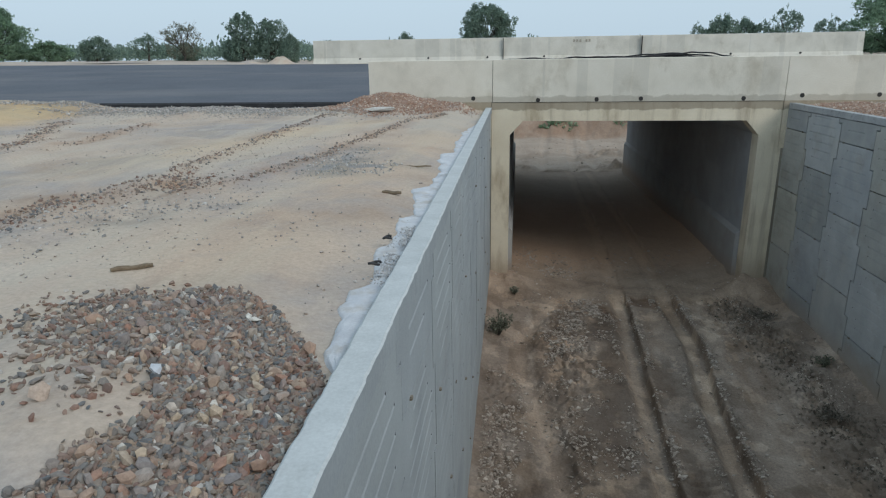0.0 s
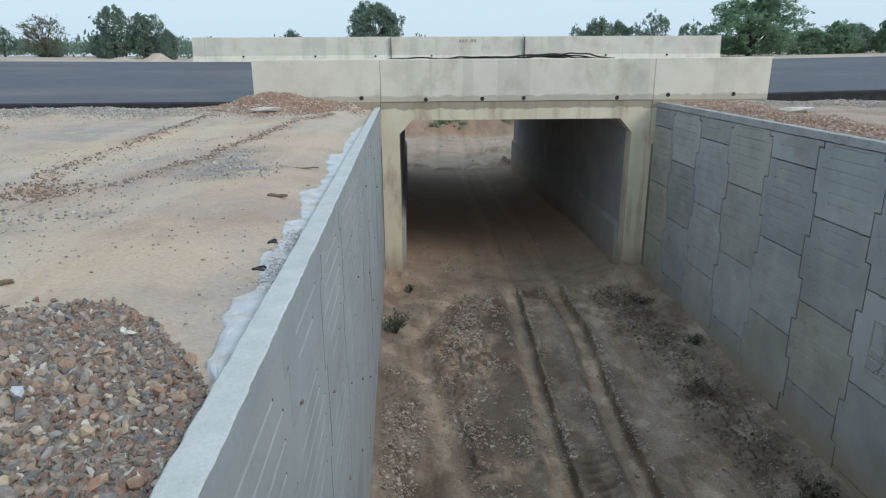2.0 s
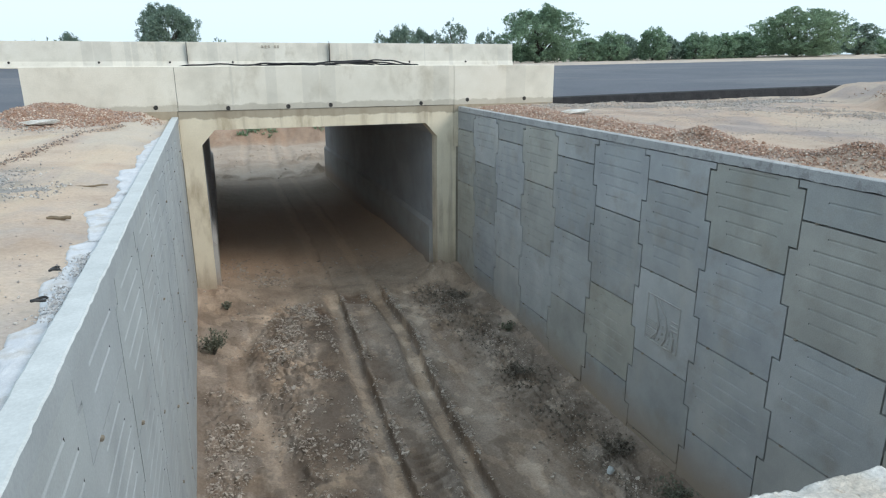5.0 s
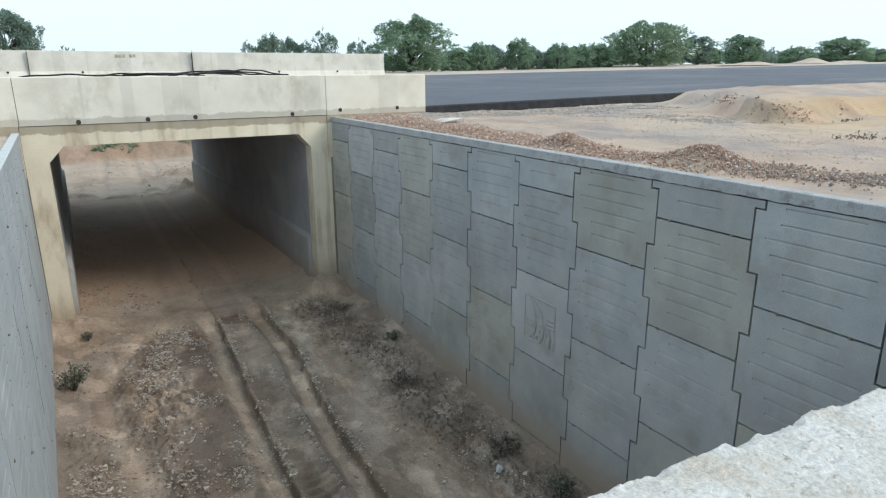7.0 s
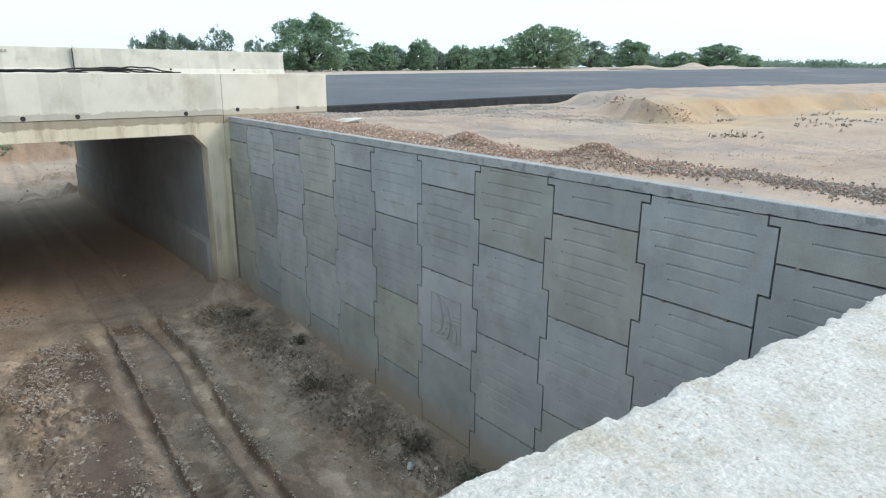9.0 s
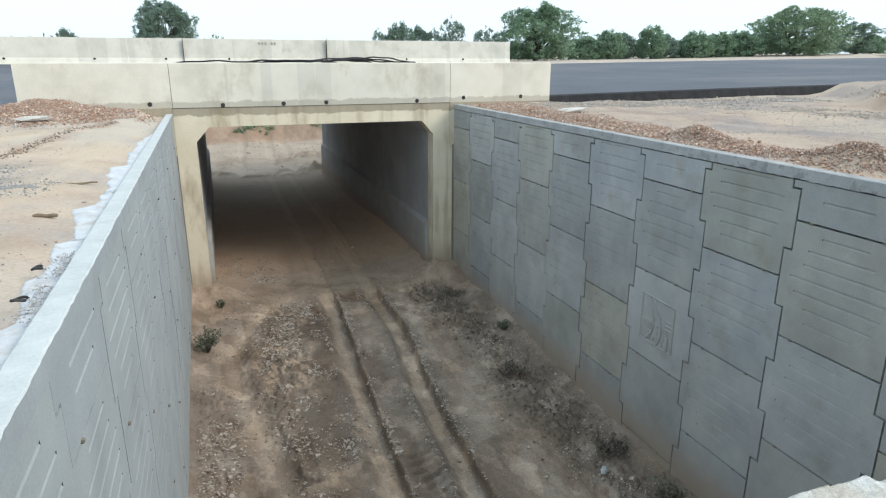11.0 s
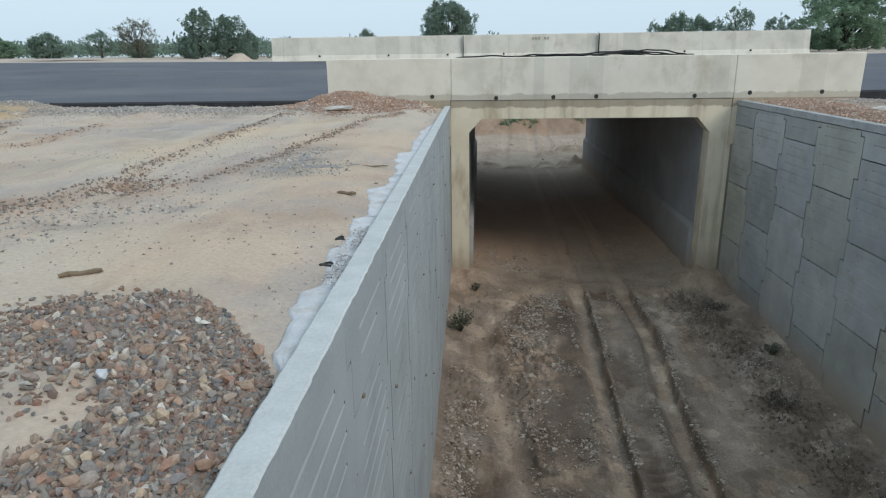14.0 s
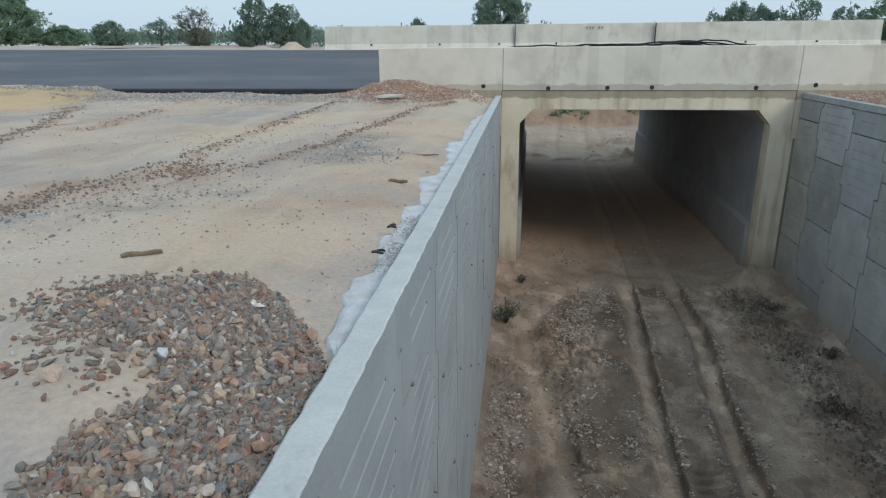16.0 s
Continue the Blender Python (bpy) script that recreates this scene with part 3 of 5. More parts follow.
def floor_z(x, y):
    z = -0.45 * smooth(18, 9, y) - 0.36 * smooth(25, 38, y) + 0.10 * fbm(x, y, 2.2, 4, 11) + 0.030 * fbm(x, y, 0.35, 3, 12)
    mud = np.clip(near_line(x, y, MUD, 0.45), 0, 1)
    lumpy = np.clip(1.1 * near_line(x, y, LUMPS, 0.62) + near_line(x, y, [(2.9, 18.0), (3.3, 15.0), (3.4, 12.0), (3.4, 8.0)], 0.6) + 0.8 * near_line(x, y, [(-2.9, 14), (-2.75, 8)], 0.4) + 0.8 * near_line(x, y, [(-1.5, 13.4), (-1.2, 10.5)], 0.35) + 0.10, 0, 1) * (1 - 0.7 * mud)
    z = z + 0.20 * lumpy * np.abs(fbm(x, y, 0.20, 3, 15)) + 0.05 * lumpy * fbm(x, y, 0.07, 2, 17)
    wander = 0.10 * fbm(x, y, 0.8, 3, 24)
    old = near_line(x + wander, y, OLD_TRACK, 0.24)
    z = z - 0.085 * old + 0.045 * near_line(x + wander - 0.34, y, OLD_TRACK, 0.10) * smooth(18, 16, y)
    for line, depth, side in RUTS:
        p = side * (x - line(y)) + 0.045 * fbm(x, y, 0.9, 2, 16) + 0.035 * fbm(x, y, 0.14, 3, 18)
        fade = smooth(18.85, 18.45, y) * 0.74 + 0.26 * smooth(45, 25, y)
        bed = smooth(-0.50, -0.26, p) * (1 - smooth(-0.025, 0.02, p))
        crumbs = 1 + 1.2 * fbm(x, y, 0.16, 3, 25)
        lip = smooth(-0.01, 0.04, p) * np.exp(-(np.maximum(p, 0) / 0.17) ** 2) * crumbs + 0.45 * np.exp(-((p + 0.53) / 0.07) ** 2) * crumbs
        z = z + fade * depth * (-bed + 0.40 * lip)
    # pressed end of the ruts and the tread marks between them
    z = z - 0.07 * smooth(0.40, 0.48, x) * smooth(1.34, 1.26, x) * smooth(17.75, 17.95, y) * smooth(18.75, 18.6, y)
    tread = smooth(0.0, 0.5, np.sin(y * 30.0 + 2.0 * np.sin(x * 5))) * smooth(0.25, 0.36, x) * smooth(0.98, 0.84, x)
    z = z - 0.048 * tread * (smooth(12.3, 11.7, y) * smooth(9.0, 10.2, y) + 0.35 * smooth(17.5, 16.5, y) * smooth(11.5, 13, y)) * (0.6 + 0.8 * smooth(-0.2, 0.2, fbm(x, y, 0.5, 2, 26)))
    # loose soil heaped against the feet of the portal
    for fx, fh in ((-2.75, 0.34), (3.62, 0.40)):
        z = z + fh * np.exp(-((x - fx) / 0.6) ** 2 - ((y - 19.2) / 0.7) ** 2) * (1 + 0.5 * fbm(x, y, 0.3, 3, 19))
    inner = smooth(19.5, 20.5, y)
    return z + 0.20 * np.exp(-(x - X_LEFT) / 0.35) + (0.22 + 0.30 * inner * smooth(30, 22, y)) * np.exp(-(X_RIGHT - 0.6 * inner - x) / 0.45)


FX = np.linspace(-3.30, 4.35, 420)
FY = np.unique(np.concatenate([np.linspace(2.0, 7, 60), np.linspace(7, 21, 480), np.linspace(21, 40.2, 200)]))


def floor_tone(x, y):
    xx, yy = x + 0.16 * fbm(x, y, 0.5, 4, 111), y + 0.4 * fbm(x, y, 0.6, 4, 112)
    ragged = smooth(-0.3, 0.15, fbm(x, y, 0.35, 4, 113))
    flecks = smooth(0.06, 0.16, fbm(x, y, 0.16, 4, 114))
    t = np.ones((len(x), 3)) * 0.87
    t = blend(t, 0.7 * smooth(-2.0, -2.6, xx) * smooth(13.2, 14.6, yy) * smooth(21, 19, yy), (1.10, 1.06, 1.02))
    t = blend(t, 0.85 * smooth(-1.9, -2.3, xx) * smooth(13.6, 12.6, yy) * ragged, (0.78, 0.73, 0.68))
    # damp smooth mud between the old track and the ruts
    t = blend(t, 0.95 * near_line(xx, yy, MUD, 0.42), (0.60, 0.56, 0.53))
    t = blend(t, 0.9 * near_line(xx, yy, [(-1.5, 13.2), (-1.25, 10.6)], 0.40), (0.64, 0.61, 0.58))
    t = blend(t, 0.75 * near_line(xx, yy, LUMPS, 0.6), (0.80, 0.77, 0.74))
    t = blend(t, 0.95 * flecks * near_line(xx, yy, LUMPS, 0.6), (1.95, 1.92, 1.86))
    t = blend(t, 0.8 * smooth(0.14, 0.22, fbm(x, y, 0.30, 4, 115)) * near_line(xx, yy, [(-1.0, 15.0), (-0.4, 9.0)], 0.7), (1.5, 1.46, 1.40))
    t = blend(t, near_line(xx + 0.1, yy, [(-1.25, 10.75), (-0.85, 10.95)], 0.20) * smooth(-0.2, 0.0, fbm(x, y, 0.25, 3, 116)), (1.75, 1.75, 1.68))
    # crisp-edged crusts of dry soil and damp patches between them
    open_floor = smooth(19.5, 17.5, y) * (1 - 0.6 * near_line(xx, yy, MUD, 0.35))
    t = blend(t, 0.75 * smooth(0.15, 0.19, fbm(x, y * 0.75, 0.34, 5, 118)) * open_floor, (1.42, 1.40, 1.36))
    t = blend(t, 0.70 * smooth(0.14, 0.20, fbm(x + 9.1, y * 0.6, 0.55, 5, 119)) * open_floor, (0.72, 0.69, 0.66))
    # pale dry crust between and beside the ruts
    t = blend(t, 0.95 * near_line(xx, yy, [(0.82, 17.4), (0.74, 15.2)], 0.30) * (0.5 + 0.5 * ragged), (1.50, 1.46, 1.40))
    t = blend(t, 0.8 * near_line(xx, yy, [(0.70, 14.2), (0.60, 7.0)], 0.34) * ragged, (0.80, 0.78, 0.76))
    t = blend(t, 0.9 * smooth(0.36, 0.46, xx) * smooth(1.36, 1.26, xx) * smooth(17.7, 17.9, yy) * smooth(18.8, 18.6, yy), (0.66, 0.58, 0.53))
    t = blend(t, 0.9 * near_line(x, yy, [(-0.33, 18.0), (-0.15, 17.2)], 0.16), (0.66, 0.58, 0.53))
    t = blend(t, 0.85 * near_line(xx, yy, [(2.15, 18), (2.2, 13), (2.35, 7)], 0.68), (1.50, 1.48, 1.45))
    t = blend(t, 0.6 * smooth(0.02, 0.14, fbm(x, y, 0.28, 4, 117)) * near_line(xx, yy, [(2.1, 18), (2.4, 13), (2.5, 7)], 0.8), (0.78, 0.75, 0.72))
    t = blend(t, 0.8 * smooth(16.8, 18.6, yy) * smooth(23, 19.5, yy), (1.28, 1.21, 1.13))
    t = blend(t, 0.9 * ragged * near_line(xx, yy, [(3.0, 18.0), (3.3, 15.0), (3.35, 12.0), (3.5, 8.0)], 0.48), (0.66, 0.63, 0.60))
    # Culvert floor: light painted in up to midway, shade painted towards the far mouth.
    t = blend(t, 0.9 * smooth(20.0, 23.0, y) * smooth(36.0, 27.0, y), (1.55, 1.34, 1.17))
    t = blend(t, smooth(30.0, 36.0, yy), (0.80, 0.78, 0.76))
    t = blend(t, 0.9 * near_line(x + 0.10 * fbm(x, y, 0.8, 3, 24), y, OLD_TRACK, 0.22) * smooth(19.5, 18.0, y), (1.46, 1.42, 1.37))
    for line, depth, side in RUTS:
        p = xx - line(y)
        t = blend(t, 0.9 * smooth(-0.46, -0.34, p) * smooth(-0.04, -0.12, p) * (0.35 + 0.65 * smooth(19.5, 18.0, y)), (1.40, 1.35, 1.28))
        # Lip line: dark clods and the steep bank's shade, painted into the soil tone.
        t = blend(t, 0.9 * np.exp(-((x - line(y) - 0.005) / 0.022) ** 2) * smooth(19.0, 18.4, y), (0.74, 0.71, 0.68))
    return t


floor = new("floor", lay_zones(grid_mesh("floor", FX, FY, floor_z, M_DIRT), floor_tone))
tagged(floor, "churned brown dirt track with deep tyre ruts", "floor", kind="structure")


PX, PY = np.linspace(-12.5, 15.5, 260), np.linspace(39.2, 64, 260)


def pit_z(x, y):
    z = -0.34 + 0.22 * fbm(x, y, 3.0, 4, 8) + 0.20 * np.abs(fbm(x, y * 0.6, 0.9, 4, 19)) * smooth(-0.1, 0.3, fbm(x, y, 3.5, 2, 31) + 0.12 * (x - 1))
    for line in (0.8, 1.9, -1.2):
        z = z - 0.10 * np.exp(-((x - line - 0.06 * (y - 39) - 0.3 * fbm(x, y, 4.0, 2, 28)) / 0.28) ** 4)
    # spoil left at the mouth of the culvert
    for hx, hy, hh, sx, sy in ((3.6, 46.0, 0.34, 1.3, 0.8), (3.5, 41.6, 0.30, 0.8, 0.6), (2.0, 45.0, 0.14, 0.9, 0.6), (-2.3, 41.4, 0.20, 1.0, 0.5), (0.6, 48.5, 0.12, 1.6, 0.7)):
        z = z + hh * np.exp(-((x - hx) / sx) ** 2 - ((y - hy) / sy) ** 2) * (1 + 2.2 * fbm(x, y, 0.5, 4, 23))
    z = z - 0.14 * smooth(40.6, 40.1, y)
    edge = y + 1.0 * fbm(x, y, 3.0, 4, 20)
    return z + 1.5 * smooth(56.6, 58.6, edge) + 4.0 * smooth(58.6, 64, y)


def pit_tone(x, y):
    edge = y + 1.0 * fbm(x, y, 3.0, 4, 20)
    t = np.ones((len(x), 3)) * np.array((0.82, 0.79, 0.76))
    t = blend(t, 0.85 * smooth(56.3, 57.3, edge) * (0.7 + 0.3 * smooth(-0.2, 0.2, fbm(x, y, 0.8, 3, 32))), (0.78, 0.64, 0.56))
    t = blend(t, 0.7 * smooth(0.05, 0.3, fbm(x, y, 1.6, 4, 29)) * smooth(50, 44, y), (0.66, 0.62, 0.58))
    # Shadow edge at the culvert's far mouth, painted into the soil tone.
    return blend(t, smooth(41.5, 40.0, y), (0.70, 0.66, 0.62))


pit_floor = new("pit_floor", lay_zones(grid_mesh("pit_floor", PX, PY, pit_z, M_PIT), pit_tone))
tagged(pit_floor, "pale sandy cutting with wheel tracks and a red earth bank", "ground", kind="structure")


# ---- precast retaining walls ----
def panel_mesh(name, z_lo, z_hi, grooves, mat, gap):
    """Cross-shaped panel: 1.5 m wide and high with tabs at mid height, shallow dashed grooves. Front at x = 0 facing -x, its middle at the origin; cut to z_lo..z_hi."""
    deep, half = 0.12, PITCH / 2
    lines = []
    if grooves:
        for k, (zc, w) in enumerate(((0.60, 0.30), (0.42, 0.42), (0.24, 0.54), (0.06, 0.62), (-0.12, 0.56), (-0.30, 0.44), (-0.48, 0.32))):
            if z_lo + 0.05 < zc < z_hi - 0.05:
                lines.append((zc, w, 0.05 * math.sin(k * 2.3)))
    zs = {z_lo + gap, z_hi - gap}
    zs |= {z for z in (-STEP, STEP) if z_lo < z < z_hi}
    for zc, w, s in lines:
        zs |= {zc - 0.014, zc + 0.014}
    ys = {-half + TAB, half - TAB}
    for zc, w, s in lines:
        ys |= {round(-w + s, 4), round(w + s, 4)}
    zs, ys = sorted(zs), sorted(ys)
    bm = bmesh.new()
    cache = {}

    def vert(x, y, z):
        key = (round(x, 4), round(y, 4), round(z, 4))
        if key not in cache:
            cache[key] = bm.verts.new(key)
        return cache[key]

    def quad(a, b, c, d):
        vs = [vert(*p) for p in (a, b, c, d)]
        if len(set(vs)) == 4 and not bm.faces.get(vs):
            bm.faces.new(vs)

    for z0, z1 in zip(zs, zs[1:]):
        zm = (z0 + z1) / 2
        out = half + TAB - gap if abs(zm) < STEP else half - TAB - gap
        cols = [-out] + [y for y in ys if -out + 0.001 < y < out - 0.001] + [out]
        groove = next(((w, s) for zc, w, s in lines if abs(zc - zm) < 0.012), None)
        for y0, y1 in zip(cols, cols[1:]):
            ym = (y0 + y1) / 2
            if groove and -groove[0] + groove[1] < ym < groove[0] + groove[1]:
                d = 0.016 if gap > 0.01 else 0.009
                quad((0, y0, z0), (0, y1, z0), (d, y1, z1 - 0.008), (d, y0, z1 - 0.008))
                quad((d, y0, z1 - 0.008), (d, y1, z1 - 0.008), (0, y1, z1), (0, y0, z1))
            else:
                quad((0, y0, z0), (0, y1, z0), (0, y1, z1), (0, y0, z1))
        quad((0, -out, z0), (0, -out, z1), (deep, -out, z1), (deep, -out, z0))
        quad((0, out, z0), (deep, out, z0), (deep, out, z1), (0, out, z1))
    for z in zs:
        if abs(abs(z) - STEP) < 1e-4:
            for s in (-1, 1):
                a, b = s * (half - TAB - gap), s * (half + TAB - gap)
                quad((0, a, z), (0, b, z), (deep, b, z), (deep, a, z))
    for z in (zs[0], zs[-1]):
        out = half + TAB - gap if abs(z) < STEP - 0.001 else half - TAB - gap
        quad((0, -out, z), (0, out, z), (deep, out, z), (deep, -out, z))
    bmesh.ops.recalc_face_normals(bm, faces=bm.faces)
    me = bpy.data.meshes.new(name)
    bm.to_mesh(me)
    bm.free()
    me.materials.append(mat)
    return me


WALL_ROWS = {0: (4.37, 2.87, 1.37, -0.13, -1.63), 1: (3.62, 2.12, 0.62, -0.88)}
panel_cache = {}
WEST_SHIFT = 0.57
pad_bm = bmesh.new()
box(pad_bm, -0.016, 0.03, -0.022, 0.022, -0.012, 0.012, bevel=0.005)
PAD = bpy.data.meshes.new("bearing_pad")
pad_bm.to_mesh(PAD)
pad_bm.free()
PAD.materials.append(M_STAINED)


def panel_for(z_lo, z_hi, grooves, mat):
    key = (round(z_lo, 3), round(z_hi, 3), grooves, mat.name)
    if key not in panel_cache:
        panel_cache[key] = panel_mesh("panel", z_lo, z_hi, grooves, mat, 0.012 if mat is M_PANEL else 0.006)
    return panel_cache[key]


def retaining_wall(name, face_x, facing, edges, lift, label):
    """Wall of panels. facing: -1 looks to -x, 1 to +x. edges: where the column joints stand, with the phase of each column."""
    wall = new(name)
    tagged(wall, label, "retaining wall", kind="structure")
    back0, back1 = (face_x + 0.09, face_x + 0.16) if facing < 0 else (face_x - 0.14, face_x - 0.09)
    # Backing coloured near-black, so the shade in the open joints is painted.
    part("wall_core", box_bm(back0, back1, Y_LEDGE - 0.3, Y_PORTAL, -0.9, 4.90), M_HOLE, wall, "near-black backing that darkens the open joints")
    for n, (y0, phase) in enumerate(edges):
        joints = [4.90] + [z + lift for z in WALL_ROWS[phase]]
        for top, low in zip(joints, joints[1:]):
            mid = low + 0.75
            z_lo, z_hi = -0.75, min(0.75, top - mid)
            emblem = facing < 0 and abs(y0 - 9.0) < 0.1 and abs(low - 1.37) < 0.2
            grooves = low > 0.2 and not emblem
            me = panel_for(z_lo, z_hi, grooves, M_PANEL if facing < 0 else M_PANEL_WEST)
            turn = 0 if facing < 0 else 180
            ob = piece("panel", me, wall, pose(face_x + random.uniform(-0.004, 0.004), y0 + PITCH / 2, mid, random.uniform(-0.15, 0.15), 0, turn))
            for s in (-0.42, 0.45) if facing < 0 else (random.choice((-0.42, 0.45)),):
                piece("bearing_pad", PAD, wall, pose(face_x + facing * random.uniform(-0.004, 0.012), y0 + PITCH / 2 + s + random.uniform(-0.08, 0.08), low, random.uniform(-20, 20), random.uniform(-20, 20), turn))
            if emblem:
                wall["motif"] = ob.name
    return wall


wall_east = retaining_wall("wall_east", X_RIGHT, -1, [(1.5 * k, (k + 0) % 2) for k in range(1, 13)], 0.045, "tall wall of cross-shaped grey precast concrete panels")
LEAN_WEST = Matrix.Translation((X_LEFT, 3, 0)) @ pose(0, 0, 0, 0, 0, 0.35) @ Matrix.Translation((-X_LEFT, -3, 0))
wall_west = retaining_wall("wall_west", X_LEFT, 1, [(1.5 * k + WEST_SHIFT, (k + 1) % 2) for k in range(1, 13)], -0.15, "tall wall of cross-shaped grey precast concrete panels")


def coping(name, x0, x1, z0, z1, mat, inner=None):
    """Cast coping with uneven arrises, in lengths with fine joints."""
    bm = bmesh.new()
    ys = np.arange(Y_LEDGE - 0.3, Y_PORTAL - 0.02, 0.03)
    prev = None
    for n, y in enumerate(ys):
        w = [0.0075 * float(fbm(np.float64(y + 31 * k), np.float64(k * 7.7), 0.07, 3, 21 + k)) for k in range(6)]
        ring = [bm.verts.new(p) for p in ((x0 + w[0], y, z0 + 2.0 * w[1]), (x1 + w[2], y, z0 + 2.0 * w[3]), (x1 + w[2], y, z1 - 0.008 + 0.3 * w[4]), (x1 - 0.01 + w[2], y, z1 + 0.1 * w[4]), (x0 + 0.01 + w[0], y, z1 + 0.1 * w[5]), (x0 + w[0], y, z1 - 0.008 + 0.3 * w[5]))]
        if prev:
            for k in range(6):
                bm.faces.new((prev[k], prev[(k + 1) % 6], ring[(k + 1) % 6], ring[k])).material_index = 1 if inner and k == 1 else 0
        else:
            bm.faces.new(ring)
        prev = ring
    bm.faces.new(prev[::-1])
    bmesh.ops.recalc_face_normals(bm, faces=bm.faces)
    me = bpy.data.meshes.new(name)
    bm.to_mesh(me)
    bm.free()
    me.materials.append(mat)
    if inner:
        me.materials.append(inner)
    return tagged(new(name, me), "pale cast concrete coping with a rough edge", "coping", kind="structure")


coping("coping_east", 4.185, 4.35, 4.905, Z_TOP, M_COPING_PITTED_SHADED)
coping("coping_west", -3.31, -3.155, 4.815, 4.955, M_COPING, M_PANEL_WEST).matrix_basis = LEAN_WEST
wall_west.matrix_basis = LEAN_WEST

# ledge at the head of the trench, beside the camera
LX, LY = np.linspace(-3.31, 4.36, 520), np.unique(np.concatenate([np.linspace(0.9, 2.4, 50), np.linspace(2.4, Y_LEDGE + 0.12, 80)]))


def ledge_z(x, y):
    brink = Y_LEDGE + 0.07 - 0.05 * (x + 1.4) - 0.022 * smooth(-0.16, -0.13, x) * smooth(0.25, -0.1, x) + 0.007 * fbm(x, x * 0 + 1.5, 0.30, 3, 33) + 0.008 * fbm(x, x * 0 + 2.5, 0.07, 2, 35)
    chip = smooth(0.02, 0.22, fbm(x, x * 0 + 4.5, 0.22, 3, 34))
    top = 5.150 + 0.012 * fbm(x, y, 0.30, 3, 31) + 0.016 * np.abs(fbm(x, y, 0.05, 3, 32))
    return np.where(y < brink, top - 0.026 * chip * smooth(0.055, 0.0, brink - y), 5.10 - np.minimum(7.0 * (y - brink), 0.8))


ledge = new("wall_south")
tagged(ledge, "rough white concrete wall head across the trench", "wall", kind="structure")
piece("wall_top", grid_mesh("wall_top", LX, LY, ledge_z, M_LEDGE), ledge)
part("wall_core", box_bm(-3.31, 4.36, 0.9, Y_LEDGE - 0.17, -0.9, 5.085), M_LEDGE, ledge)

# ---- culvert under the road ----
IL, IR, ZC = -2.77, 3.56, 4.60
culvert = new("culvert")
tagged(culvert, "concrete box culvert with chamfered corners under the road", "underpass", kind="structure")
outer = [(-3.25, -0.9), (-3.25, 5.078), (4.06, 5.078), (4.06, -0.9)]
ring = [(IR, -0.9), (IR, ZC - 0.375), (IR - 0.34, ZC), (IL + 0.34, ZC), (IL, ZC - 0.375), (IL, -0.9)]
bm = bmesh.new()
prism(bm, outer + ring, "y", Y_PORTAL + 0.02, Y_PORTAL + 0.5)
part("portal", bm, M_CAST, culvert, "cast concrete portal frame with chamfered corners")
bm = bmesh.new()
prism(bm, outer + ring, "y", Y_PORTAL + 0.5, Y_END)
part("barrel", bm, M_CAST_SHADED, culvert, "grey concrete inner walls and roof with shade in their colour")
for side, x in ((1, IL), (-1, IR)):
    bm = bmesh.new()
    prism(bm, [(x - side * 0.02, -0.9), (x + side * 0.11, -0.9), (x + side * 0.11, 1.46), (x - side * 0.02, 1.60)], "y", Y_PORTAL + 0.52, Y_END)
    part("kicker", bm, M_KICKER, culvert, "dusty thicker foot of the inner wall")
part("construction_joint", box_bm(-3.24, 4.05, Y_PORTAL + 0.06, Y_PORTAL + 0.4, 5.055, 5.095), M_HOLE, culvert, "dark open joint below the parapet")
bm = bmesh.new()
box(bm, 4.14, 4.60, Y_PORTAL + 0.04, Y_PORTAL + 0.45, -0.9, 5.0)
box(bm, -3.70, -3.252, Y_PORTAL + 0.04, Y_PORTAL + 0.45, -0.9, 4.9)
part("corner_strip", box_bm(4.062, 4.138, Y_PORTAL + 0.03, Y_PORTAL + 0.45, -0.9, 3.897), M_CAST, culvert)
part("joint_filler", bm, M_STAINED, culvert, "dark damp-stained corner filling")
part("wing_core", box_bm(-14, -3.25, Y_END - 0.4, Y_END, -1, 6.0), M_CAST, culvert)
part("wing_core", box_bm(4.06, 16, Y_END - 0.4, Y_END, -1, 6.0), M_CAST, culvert)


